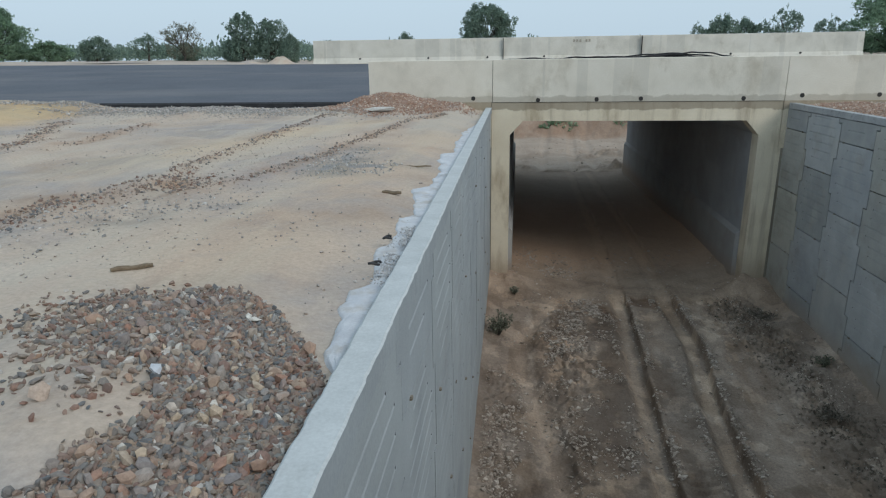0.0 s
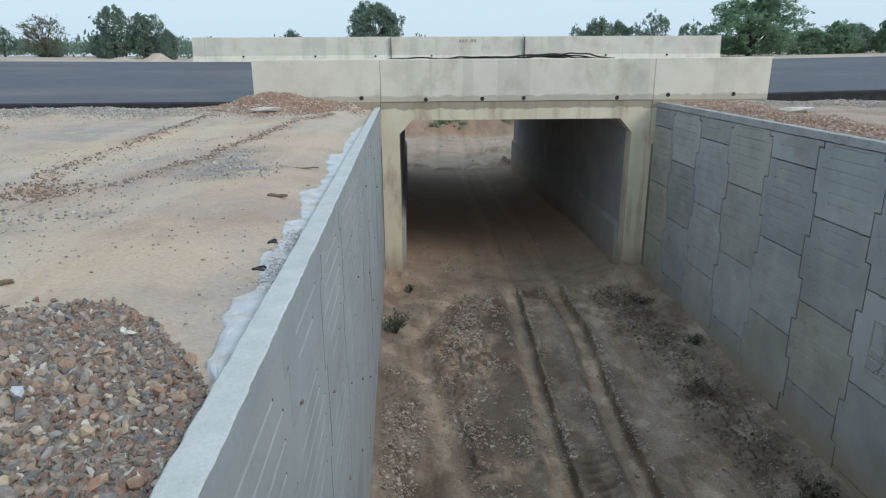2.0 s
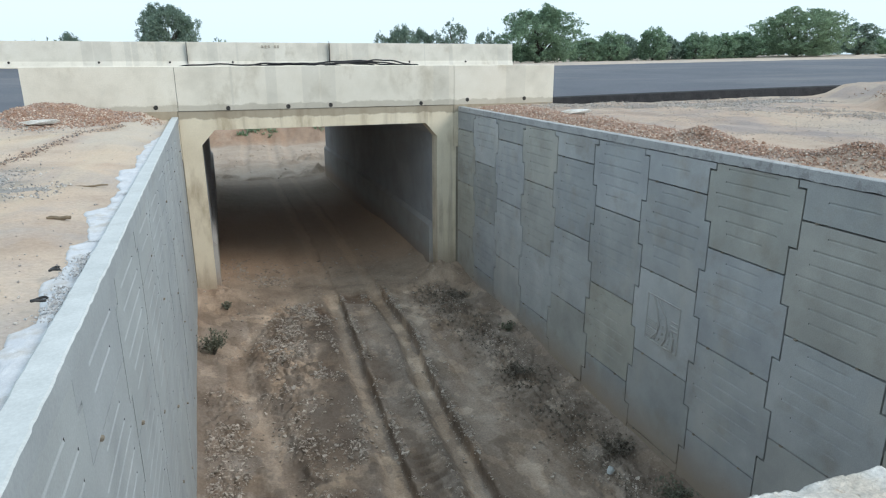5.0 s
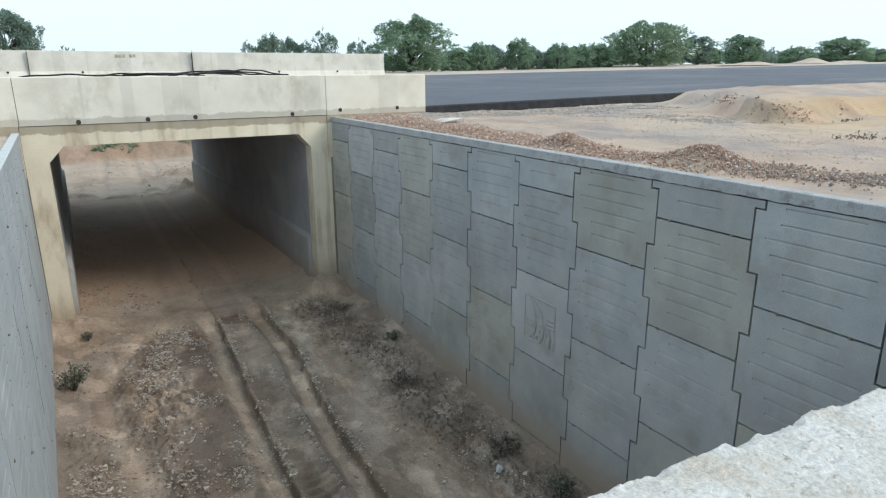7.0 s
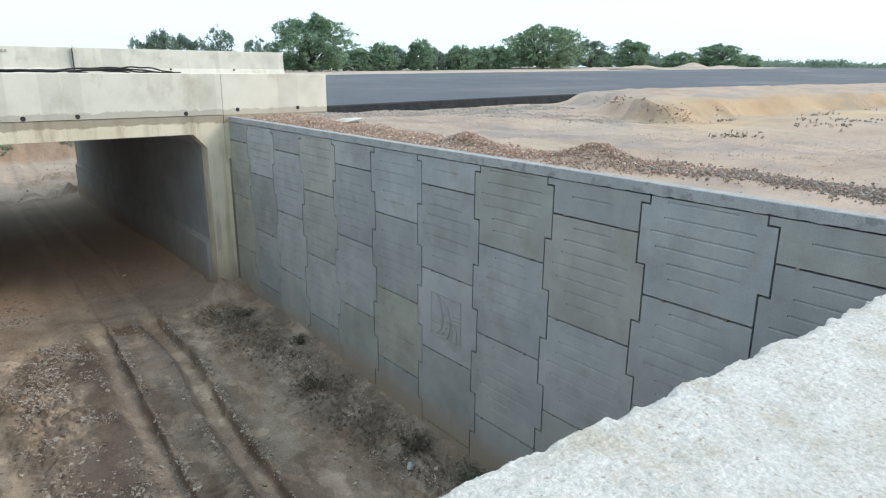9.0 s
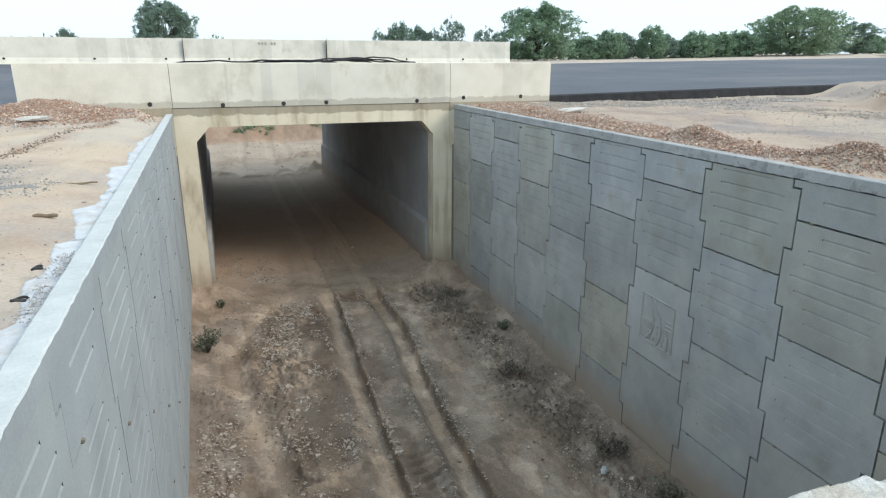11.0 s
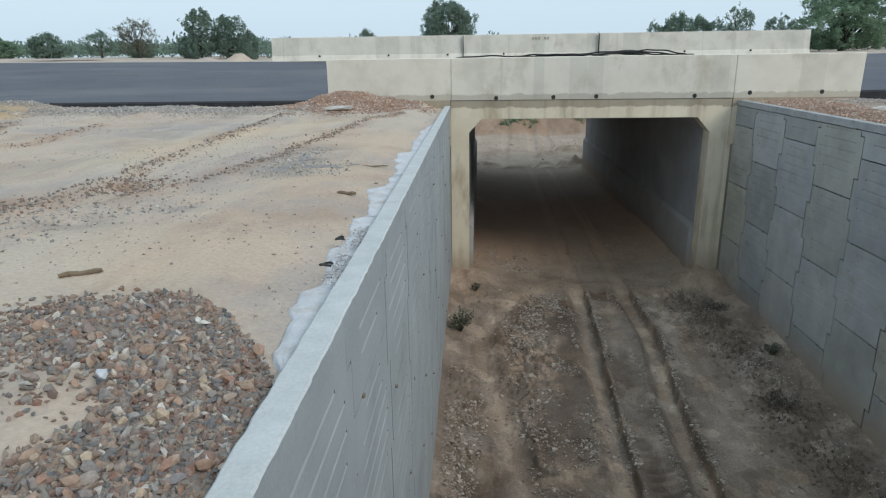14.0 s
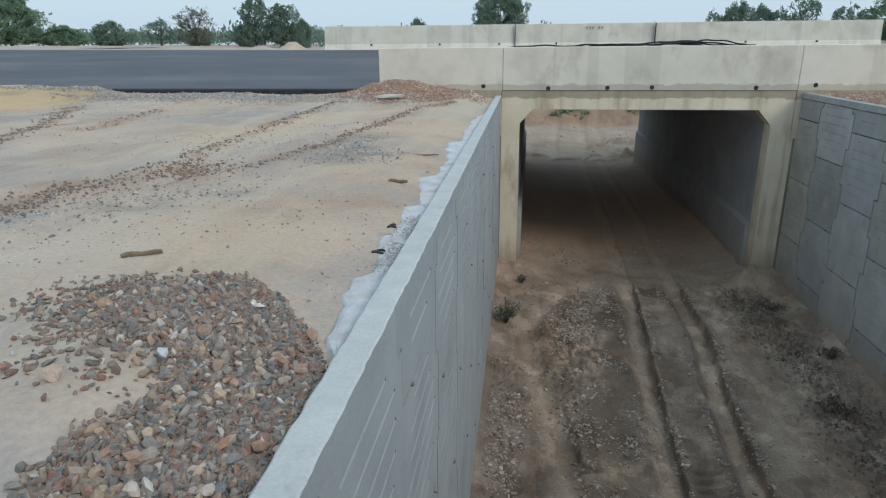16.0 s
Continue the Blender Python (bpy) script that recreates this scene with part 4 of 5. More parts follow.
# ---- parapets ----
def parapet(name, x0, x1, y_face, z0, z1, toward, joints, holes, label):
    """Crash parapet. toward: -1 shows its plain back to -y, 1 its sloped road face to -y."""
    thing = new(name)
    tagged(thing, label, "parapet", kind="structure")
    stops = [x0, *joints, x1]
    lengths = []
    for n, (a, b) in enumerate(zip(stops, stops[1:])):
        bm = bmesh.new()
        if toward < 0:
            out = [(y_face, z0), (y_face, z1 - 0.015), (y_face + 0.015, z1), (y_face + 0.22, z1), (y_face + 0.30, z0 + 0.35), (y_face + 0.45, z0 + 0.15), (y_face + 0.45, z0)]
        else:
            out = [(y_face, z0), (y_face + 0.03, z0 + 0.12), (y_face + 0.18, z0 + 0.40), (y_face + 0.25, z1 - 0.01), (y_face + 0.26, z1), (y_face + 0.45, z1), (y_face + 0.45, z0)]
        prism(bm, out, "x", a + (0.012 if n else 0), b)
        lengths.append((a, b, part("parapet_length", bm, M_PARAPET, thing)))
        if n:
            part("joint", box_bm(a - 0.01, a + 0.022, y_face + 0.05, y_face + 0.2, z0 + 0.02, z1 - 0.03), M_HOLE, thing)
    for x, z_hole in holes:
        bm = bmesh.new()
        r = 0.045
        o, i = [], []
        for k in range(14):
            c, s = math.cos(k * math.pi / 7), math.sin(k * math.pi / 7)
            o.append((bm.verts.new((x + c * r * 1.25, y_face - 0.006, z_hole + s * r * 1.25)), bm.verts.new((x + c * r * 1.25, y_face + 0.03, z_hole + s * r * 1.25))))
            i.append((bm.verts.new((x + c * r, y_face - 0.006, z_hole + s * r)), bm.verts.new((x + c * r, y_face - 0.004, z_hole + s * r))))
        for k in range(14):
            q = (k + 1) % 14
            bm.faces.new((o[k][0], o[q][0], i[q][0], i[k][0]))
            bm.faces.new((o[k][1], o[q][1], o[q][0], o[k][0]))
            bm.faces.new((i[k][0], i[q][0], i[q][1], i[k][1]))
        bm.faces.new([v[1] for v in i])
        part("weep_hole", bm, M_HOLE, next(ob for a, b, ob in lengths if a <= x <= b), "dark drain hole")
    return thing


HOLES = [(-3.74, 5.19), (-2.05, 5.14), (-0.55, 5.15), (0.56, 5.16), (3.08, 5.15), (4.47, 5.215), (6.27, 5.22)]
parapet("parapet_south", -6.52, 7.22, Y_PORTAL, 5.09, 6.17, -1, [-3.24, 4.06], HOLES, "long pale concrete parapet with weep holes and stained joints")
parapet("parapet_north", -14.25, 15.25, 39.0, 5.9, 7.27, 1, [-3.44, 3.99], [(x, 6.25) for x in (-11.5, -7.6, -4.3, -1.2, 8.6, 12.1)], "far pale concrete parapet along the road")
for a, b in ((-6.52, -3.26), (4.07, 7.22)):
    part("wing_wall", box_bm(a, b, Y_PORTAL + 0.003, Y_PORTAL + 0.4, 3.9, 5.088), M_CAST, culvert)


# ---- stones ----
def stone_shape(rng, sides=0):
    v = np.array([(x, y, z) for x in (-1, 0, 1) for y in (-1, 0, 1) for z in (-1, 0, 1) if abs(x) + abs(y) + abs(z) == 1 or abs(x * y * z) == 1], float)
    v = v / np.linalg.norm(v, axis=1, keepdims=True)
    v = v * rng.uniform(0.62, 1.25, (len(v), 1)) * (1.15, rng.uniform(0.65, 1.0), rng.uniform(0.5, 0.85))
    bm = bmesh.new()
    for p in v:
        bm.verts.new(p)
    bmesh.ops.convex_hull(bm, input=bm.verts)
    bm.verts.ensure_lookup_table()
    loose = [q for q in bm.verts if not q.link_faces]
    bmesh.ops.delete(bm, geom=loose, context="VERTS")
    bm.verts.index_update()
    verts = np.array([q.co[:] for q in bm.verts])
    faces = [[q.index for q in f.verts] for f in bm.faces]
    bm.free()
    return verts, faces


SHAPE_RNG = np.random.default_rng(4)
SHAPES = [stone_shape(SHAPE_RNG) for _ in range(14)]


def chip_shape(rng):
    v = np.array([(1, 0, 0), (-1, 0, 0), (0, 1, 0), (0, -1, 0), (0, 0, 1), (0, 0, -1)], float) * rng.uniform(0.7, 1.25, (6, 1)) + rng.uniform(-0.25, 0.25, (6, 3))
    return v, [(0, 2, 4), (2, 1, 4), (1, 3, 4), (3, 0, 4), (2, 0, 5), (1, 2, 5), (3, 1, 5), (0, 3, 5)]


CHIPS = [chip_shape(SHAPE_RNG) for _ in range(16)]


def stones(name, spots, mat, label, category, seed=1, flat=0.85, parent=None, shapes=None):
    """Many loose stones in one mesh. spots: x, y, z, radius."""
    rng = np.random.default_rng(seed)
    kinds = shapes or CHIPS
    spots = np.asarray(spots, float)
    pick = rng.integers(len(kinds), size=len(spots))
    q = rng.normal(size=(len(spots), 4))
    qw, qx, qy, qz = (q / np.linalg.norm(q, axis=1, keepdims=True)).T
    rot = np.stack([1 - 2 * (qy * qy + qz * qz), 2 * (qx * qy - qz * qw), 2 * (qx * qz + qy * qw), 2 * (qx * qy + qz * qw), 1 - 2 * (qx * qx + qz * qz), 2 * (qy * qz - qx * qw), 2 * (qx * qz - qy * qw), 2 * (qy * qz + qx * qw), 1 - 2 * (qx * qx + qy * qy)], -1).reshape(-1, 3, 3)
    shape = np.stack([np.ones(len(spots)), rng.uniform(0.6, 1.0, len(spots)), rng.uniform(0.5, 0.9, len(spots))], -1)
    verts, faces, base = [], [], 0
    for k, (v, f) in enumerate(kinds):
        mine = np.nonzero(pick == k)[0]
        if not len(mine):
            continue
        p = np.einsum("nij,nvj->nvi", rot[mine], v[None] * shape[mine][:, None]) * spots[mine][:, None, 3:4]
        p[:, :, 2] *= flat
        p += spots[mine][:, None, :3]
        verts.append(p.reshape(-1, 3))
        f = np.array(f)
        faces += (f[None] + (base + np.arange(len(mine)) * len(v))[:, None, None]).reshape(-1, f.shape[1]).tolist()
        base += len(mine) * len(v)
    ob = new(name, mesh_of(name, np.concatenate(verts), faces, mat))
    if parent:
        ob.parent = parent
        return tagged(ob, label, kind="stuff")
    return tagged(ob, label, category, kind="stuff")


def scatter(rng, n, density, bounds, size, zfun, sink=0.3):
    """n tries in bounds, kept where density(x, y) beats chance. size: smallest, largest radius."""
    x, y = rng.uniform(bounds[0], bounds[1], n), rng.uniform(bounds[2], bounds[3], n)
    ok = rng.uniform(0, 1, n) < density(x, y)
    x, y = x[ok], y[ok]
    r = size[0] + (size[1] - size[0]) * rng.uniform(0, 1, len(x)) ** 2.5
    return list(zip(x, y, zfun(x, y) + r * (1 - sink) * 0.5, r))


def pile_density(x, y):
    left = np.interp(y, [2.0, 3.4, 3.8, 4.0, 4.2, 4.4, 4.6, 4.9, 5.1, 5.3, 5.5], [-3.95, -4.02, -3.97, -4.06, -4.16, -4.48, -4.70, -4.74, -4.58, -4.35, -3.9])
    right = np.interp(y, [2.0, 4.25, 4.5, 4.75, 5.0, 5.3], [-3.32, -3.33, -3.46, -3.62, -3.84, -4.15])
    wob = 0.15 * fbm(x, y, 0.4, 2, 41)
    return np.maximum(smooth(-0.05, 0.16, x - left + wob), 0.16 * smooth(-0.7, 0.1, x - left) * smooth(3.6, 4.3, y)) * smooth(-0.05, 0.05, right - x) * smooth(5.42, 5.15, y + 1.6 * wob)


rng = np.random.default_rng(11)
gravel_pile = new("gravel_pile")
tagged(gravel_pile, "low spread of mixed red, grey and tan crushed stone beside the wall", "gravel", kind="stuff")
spots = scatter(rng, 70000, pile_density, (-5.2, -3.3, 2.0, 5.6), (0.010, 0.030), ground_z)
stones("small_stones", spots, M_STONE, "small crushed stones", "gravel", 2, parent=gravel_pile, shapes=SHAPES)
STONE_MESHES = [mesh_of("stone", v, f, M_STONE_PIECE) for v, f in SHAPES]
big = scatter(rng, 1100, lambda x, y: pile_density(x, y) * (0.55 + 0.45 * smooth(4.8, 3.4, y)), (-5.0, -3.35, 2.7, 5.4), (0.020, 0.038), ground_z, 0.1)[:300]
for x, y, z, r in big:
    piece("stone", STONE_MESHES[rng.integers(len(STONE_MESHES))], gravel_pile, Matrix.LocRotScale((x, y, z + 0.012), Euler(rng.uniform(0, 6.28, 3)), (r, r, r * 0.8)))

scattered = scatter(rng, 40000, lambda x, y: 0.05 + 0.6 * smooth(0.06, 0.3, fbm(x, y, 1.1, 3, 43)), (-14, -3.5, 2.5, 19.0), (0.003, 0.017), ground_z)
stones("loose_stones", scattered, M_GREY_GRAVEL, "stones strewn thinly over the sandy ground", "gravel", 3)
west_row = scatter(rng, 260000, lambda x, y: (0.3 + 1.4 * np.clip(fbm(x, y, 0.7, 3, 44) + 0.3, 0, 1)) * near_line(x, y, WEST_ROW, 0.32) * 0.5 + 0.38 * near_line(x + 0.08 * fbm(x, y, 0.5, 2, 45), y, THIN_ROWS[0], 0.075) + 0.22 * near_line(x + 0.1 * fbm(x, y, 0.5, 2, 45), y, THIN_ROWS[1], 0.13) + 0.10 * near_line(x, y, THIN_ROWS[2], 0.12) + 0.16 * near_line(x, y, THIN_ROWS[3], 0.2), (-12.8, -3.6, 5.4, 18), (0.007, 0.028), ground_z)
stones("gravel_row", west_row, M_STONE, "line of mixed reddish gravel pushed aside by wheels", "gravel", 4)
west_heap = scatter(rng, 20000, lambda x, y: np.exp(-(((x + 5.6) / 1.6) ** 2 + ((y - 18.3) / 1.2) ** 2) ** 2), (-8, -3.5, 16.2, 19.25), (0.012, 0.045), ground_z)
stones("gravel_heap", west_heap, M_RED_GRAVEL, "heap of reddish gravel against the parapet end", "gravel", 5)
grey_w = scatter(rng, 130000, lambda x, y: np.clip(1.3 * near_line(x, y, [(-15, 18.6), (-12.5, 17.6), (-9, 17.8), (-6.5, 17.3)], 0.9) + 1.4 * near_line(x, y, [(-4.3, 9.75), (-4.85, 9.55), (-4.95, 10.9)], 0.32) + 0.9 * near_line(x, y, [(-3.7, 9.95), (-3.5, 10.4)], 0.13) + 0.8 * near_line(x, y, [(-7.4, 5.6), (-6.2, 6.6), (-5.6, 7.2)], 0.55) * (0.35 + smooth(-0.1, 0.3, fbm(x, y, 0.4, 3, 42))), 0, 1) * 0.7, (-15, -4.0, 4.0, 19.2), (0.006, 0.024), ground_z)
grey_w += scatter(rng, 26000, lambda x, y: np.clip(near_line(x, y, [(-16, 18.6), (-12.5, 18.0), (-9, 18.2)], 0.7), 0, 1) * (0.2 + 0.6 * smooth(-0.2, 0.2, fbm(x, y, 0.8, 3, 47))), (-17, -6.5, 16.5, 19.3), (0.012, 0.045), ground_z)
stones("grey_gravel", grey_w, M_CHIP, "patches of grey chippings on the sand", "gravel", 6)
def gravel_bed(name, bounds, n, cover, label, mat=M_BED):
    xs, ys = np.linspace(bounds[0], bounds[1], n[0]), np.linspace(bounds[2], bounds[3], n[1])
    me = grid_mesh(name, xs, ys, lambda x, y: ground_z(x, y) - 0.02 + 0.05 * np.clip(cover(x, y) - 0.25 + 0.25 * fbm(x, y, 0.3, 3, 46), -0.5, 0.7), mat)
    return tagged(new(name, me), label, "gravel", kind="stuff")


EAST_LINE = [(5.1, 18.4), (5.1, 13), (5.2, 10.3), (5.6, 7.8), (5.8, 6.4), (6.05, 5.1), (6.3, 3.2)]
gravel_bed("gravel_fines", (4.5, 7.0, 2.9, 18.9), (54, 300), lambda x, y: near_line(x, y, EAST_LINE, 0.44), "fine reddish grit under the windrow")
gravel_bed("gravel_fines", (-7.8, -3.6, 16.4, 19.2), (86, 60), lambda x, y: np.exp(-(((x + 5.6) / 1.55) ** 2 + ((y - 18.4) / 1.1) ** 2) ** 2), "fine reddish grit under the heap by the parapet")
gravel_bed("grey_grit", (-14.5, -6.2, 16.4, 19.2), (150, 60), lambda x, y: 0.9 * near_line(x, y, [(-14, 17.8), (-9, 18.0), (-6.8, 17.6)], 0.6) * smooth(-0.3, 0.2, fbm(x, y, 1.0, 3, 49)), "grey grit spread below the road edge", M_GRIT)
gravel_bed("grey_grit", (-5.9, -3.7, 8.9, 11.6), (60, 80), lambda x, y: 0.75 * near_line(x, y, [(-4.3, 9.75), (-4.85, 9.55), (-4.95, 10.9)], 0.32) * smooth(-0.35, 0.15, fbm(x, y, 0.5, 3, 50)), "patch of grey grit on the sand", M_GRIT)
gravel_bed("grey_grit", (6.0, 15.5, 16.6, 19.25), (150, 60), lambda x, y: 0.9 * near_line(x, y, [(6.5, 18.3), (11, 18.0), (15, 17.6)], 0.7) * smooth(-0.3, 0.2, fbm(x, y, 1.0, 3, 52)), "grey grit spread below the road edge", M_GRIT)
east_row = scatter(rng, 240000, lambda x, y: np.clip(near_line(x, y, EAST_LINE, 0.46), 0, 1) * (0.6 + 0.4 * smooth(-0.2, 0.2, fbm(x, y, 0.6, 3, 59))), (4.45, 7.4, 2.6, 19), (0.007, 0.032), lambda x, y: ground_z(x, y) + 0.012)
greyer = [p[1] + 0.9 * rng.normal() < 6.4 for p in east_row]
stones("gravel_windrow", [p for p, g in zip(east_row, greyer) if not g], M_RED_GRAVEL, "long windrow of reddish gravel beside the wall head", "gravel", 7)
stones("gravel_windrow", [p for p, g in zip(east_row, greyer) if g], M_STONE, "greyer tail of the gravel windrow", "gravel", 27)
grey_e = scatter(rng, 190000, lambda x, y: np.clip(0.8 * near_line(x, y, [(6.5, 18.3), (11, 18.0), (15, 17.6)], 0.9) + 0.9 * near_line(x, y, [(7.6, 16), (8.2, 11), (10, 6)], 2.4) * (0.25 + 0.75 * smooth(-0.2, 0.25, fbm(x, y, 0.8, 3, 48))), 0, 1) * 0.5, (5.2, 17, 4, 19.3), (0.004, 0.014), ground_z)
grey_e += scatter(rng, 40000, lambda x, y: near_line(x, y, [(9.5, 17.6), (11.6, 15.2), (12.6, 12.6)], 1.0) * (0.15 + 0.85 * smooth(-0.2, 0.25, fbm(x, y, 0.6, 3, 60))), (7.5, 15, 11.5, 19), (0.008, 0.030), ground_z)
grey_e += scatter(rng, 40000, lambda x, y: np.clip(near_line(x, y, [(7.5, 18.4), (11, 18.1), (15, 17.8)], 0.8), 0, 1) * (0.2 + 0.6 * smooth(-0.2, 0.2, fbm(x, y, 0.8, 3, 47))), (6, 17, 16, 19.3), (0.012, 0.045), ground_z)
stones("grey_chippings", grey_e, M_GREY_GRAVEL, "grey chippings spread below the road edge", "gravel", 8)
bank_bits = scatter(rng, 24000, lambda x, y: 4 * bank_right(x, y) * (1 - bank_right(x, y)) * smooth(-0.25, 0.2, fbm(x, y, 0.7, 3, 53)) * smooth(17.5, 14.5, x), (11.5, 18, 10.5, 18), (0.008, 0.05), ground_z)
stones("bank_rubble", bank_bits, M_RED_GRAVEL, "brown rubble along the broken edge of the bank", "rubble", 9)


def flakes(name, spots, mat, label, category, seed=1):
    """Curled, broken flakes of dried mud lying nearly flat, in one mesh. spots: x, y, z, radius."""
    g = np.random.default_rng(seed)
    spots = np.asarray(spots, float)
    n = len(spots)
    a = np.sort(g.uniform(0, 2 * math.pi, (n, 5)), 1)
    rad = spots[:, 3:4] * g.uniform(0.55, 1.2, (n, 5))
    u, v = rad * np.cos(a), rad * np.sin(a) * g.uniform(0.5, 1.0, (n, 1))
    sx, sy = g.normal(0, 0.30, (n, 1)), g.normal(0, 0.30, (n, 1))
    top = np.stack([spots[:, :1] + u, spots[:, 1:2] + v, spots[:, 2:3] + sx * u + sy * v + 0.22 * spots[:, 3:4]], -1)
    low = top - np.array((0, 0, 1.0)) * (0.5 * spots[:, 3])[:, None, None]
    verts = np.concatenate([top, low], 1).reshape(-1, 3)
    base = np.arange(n)[:, None] * 10
    faces = [tuple(f) for f in (base + np.arange(5)).tolist()]
    for k in range(5):
        q = (k + 1) % 5
        faces += [tuple(f) for f in (base + np.array((k, k + 5, q + 5, q))).tolist()]
    return tagged(new(name, mesh_of(name, verts, faces, mat)), label, category, kind="stuff")


def clod_density(x, y):
    a = near_line(x, y, LUMPS, 0.52)
    c = 0.7 * near_line(x, y, [(-2.85, 13.6), (-2.75, 10.0), (-2.5, 8.0)], 0.38) + 0.35 * near_line(x, y, [(-1.5, 13.2), (-1.2, 10.5)], 0.35)
    d = 0.35 * near_line(x, y, [(-1.9, 22), (-1.3, 19.8)], 0.7) + 0.25 * near_line(x, y, [(-0.45, 14), (-0.6, 9)], 0.3)
    for line, depth, side in RUTS:
        d = d + 0.7 * np.exp(-((x - line(y) - 0.06) / 0.08) ** 2) * smooth(19, 18, y) + 0.35 * np.exp(-((x - line(y) + 0.55) / 0.07) ** 2) * smooth(19, 18, y)
    return np.clip(1.5 * a + 0.8 * c + 0.8 * d + 0.015, 0, 1.5) * smooth(-0.22, 0.25, fbm(x, y, 0.55, 3, 51))


clods = scatter(rng, 190000, clod_density, (-3.1, 4.1, 7.0, 23), (0.009, 0.050), floor_z)
flakes("soil_clods", clods, M_CLOD, "crumbled flakes of dry brown mud on the track", "soil", 10)
crumbs = scatter(rng, 70000, lambda x, y: 0.6 * clod_density(x, y) + 0.9 * near_line(x, y, [(2.95, 18.0), (3.25, 15.0), (3.35, 12.0), (3.4, 8.0)], 0.45) * smooth(-0.2, 0.25, fbm(x, y, 0.6, 3, 54)), (-3.1, 4.1, 7.0, 20), (0.005, 0.030), floor_z)
stones("soil_crumbs", crumbs, M_CLOD, "small crumbs of dry brown soil on the track", "soil", 30)


g = np.random.default_rng(55)
lx, ly = g.uniform(2.0, 4.1, 9000), g.uniform(7.5, 18.5, 9000)
ok = g.uniform(0, 1, 9000) < near_line(lx, ly, [(2.9, 18.0), (3.2, 15.0), (3.4, 12.0), (3.5, 8.0)], 0.5) * (0.15 + 0.5 * smooth(-0.15, 0.3, fbm(lx, ly, 0.8, 3, 57)))
litter_at = np.stack([lx[ok], ly[ok], floor_z(lx[ok], ly[ok]) + 0.012], -1)

# ---- fabric and scraps beside the west wall ----
def fabric_strip():
    ys = np.arange(4.42, 16.6, 0.025)
    us = np.linspace(0, 1, 16)
    gy, gu = np.meshgrid(ys, us, indexing="ij")
    # sheets that overlap like shingles, each frayed to a point at its far end
    width = np.interp(gy, [4.42, 4.65, 5.0, 5.5, 5.62, 6.38, 6.5, 6.9, 7.27, 7.42, 8.5, 8.75, 9.9, 11.1, 11.3, 13.0, 14.6, 16.6], [0.02, 0.15, 0.20, 0.25, 0.15, 0.27, 0.20, 0.21, 0.31, 0.16, 0.36, 0.19, 0.22, 0.36, 0.2, 0.27, 0.2, 0.05])
    width = width * (1 + 0.30 * fbm(gy, gy * 0, 0.25, 4, 61))
    x = -3.318 - gu * width
    ridge = 0.5 - np.abs(fbm(gy + 0.6 * gu * width, gu * width * 1.4, 0.13, 2, 63))
    fold = np.abs(fbm(gy, gu * width, 0.35, 3, 62)) * 0.07 + np.clip(ridge - 0.22, 0, 1) * 0.11 + np.abs(fbm(gy, gu * width, 0.04, 2, 65)) * 0.014
    z = np.maximum(ground_z(x, gy), 4.825) + 0.006 + (0.010 + 0.34 * fold) * np.sin(np.clip(gu, 0, 1) * math.pi * 0.9 + 0.12)
    z = np.minimum(z, 4.957)
    z = np.where(gu > 0.95, ground_z(x, gy) - 0.01, z)
    gy = gy + np.where(gy < 4.6, 0.12 * fbm(gu, gu * 0, 0.3, 3, 64), 0)
    z = np.where(gy < 4.42, ground_z(x, gy) - 0.01, z)
    k = len(us)
    thing = new("geotextile_strip")
    tagged(thing, "crumpled dirty white geotextile fabric lying along the wall", "fabric")
    for lo, hi in ((4.3, 5.75), (5.72, 7.35), (7.32, 9.4), (9.37, 12.6), (12.57, 16.7)):
        rows = np.nonzero((ys >= lo) & (ys <= hi))[0]
        verts = np.stack([x, gy, z], -1)[rows].reshape(-1, 3)
        faces = [(a * k + q, a * k + q + 1, (a + 1) * k + q + 1, (a + 1) * k + q) for a in range(len(rows) - 1) for q in range(k - 1)]
        piece("sheet", mesh_of("sheet", verts, faces, M_CLOTH, True), thing)
    return thing


fabric_strip()
mortar = scatter(rng, 1500, lambda x, y: smooth(5.4, 5.9, y) * smooth(7.2, 6.6, y) * smooth(-3.52, -3.36, x) * smooth(-0.3, 0.1, fbm(x, y, 0.2, 2, 66)), (-3.50, -3.325, 5.3, 7.3), (0.005, 0.017), lambda x, y: ground_z(x, y) + 0.05)
stones("mortar_crumbs", mortar, M_MORTAR, "grey crumbs of spilled mortar behind the coping", "mortar", 12)


def stick(name, x, y, length, turn, radius, label, mat=M_WOOD):
    bm = bmesh.new()
    pts = [(length * (t - 0.5), 0.010 * math.sin(t * 5), 0.006 * math.sin(t * 9)) for t in np.linspace(0, 1, 7)]
    tube(bm, pts, [radius * (0.6 + 0.4 * math.sin(0.4 + 2.4 * t)) for t in np.linspace(0, 1, 7)], 7)
    me = bpy.data.meshes.new(name)
    bm.to_mesh(me)
    bm.free()
    me.materials.append(mat)
    ob = new(name, me)
    ob.matrix_basis = pose(x, y, float(ground_z(np.float64(x), np.float64(y))) + radius * 0.8, 0, 0, turn)
    return tagged(ob, label, "stick")


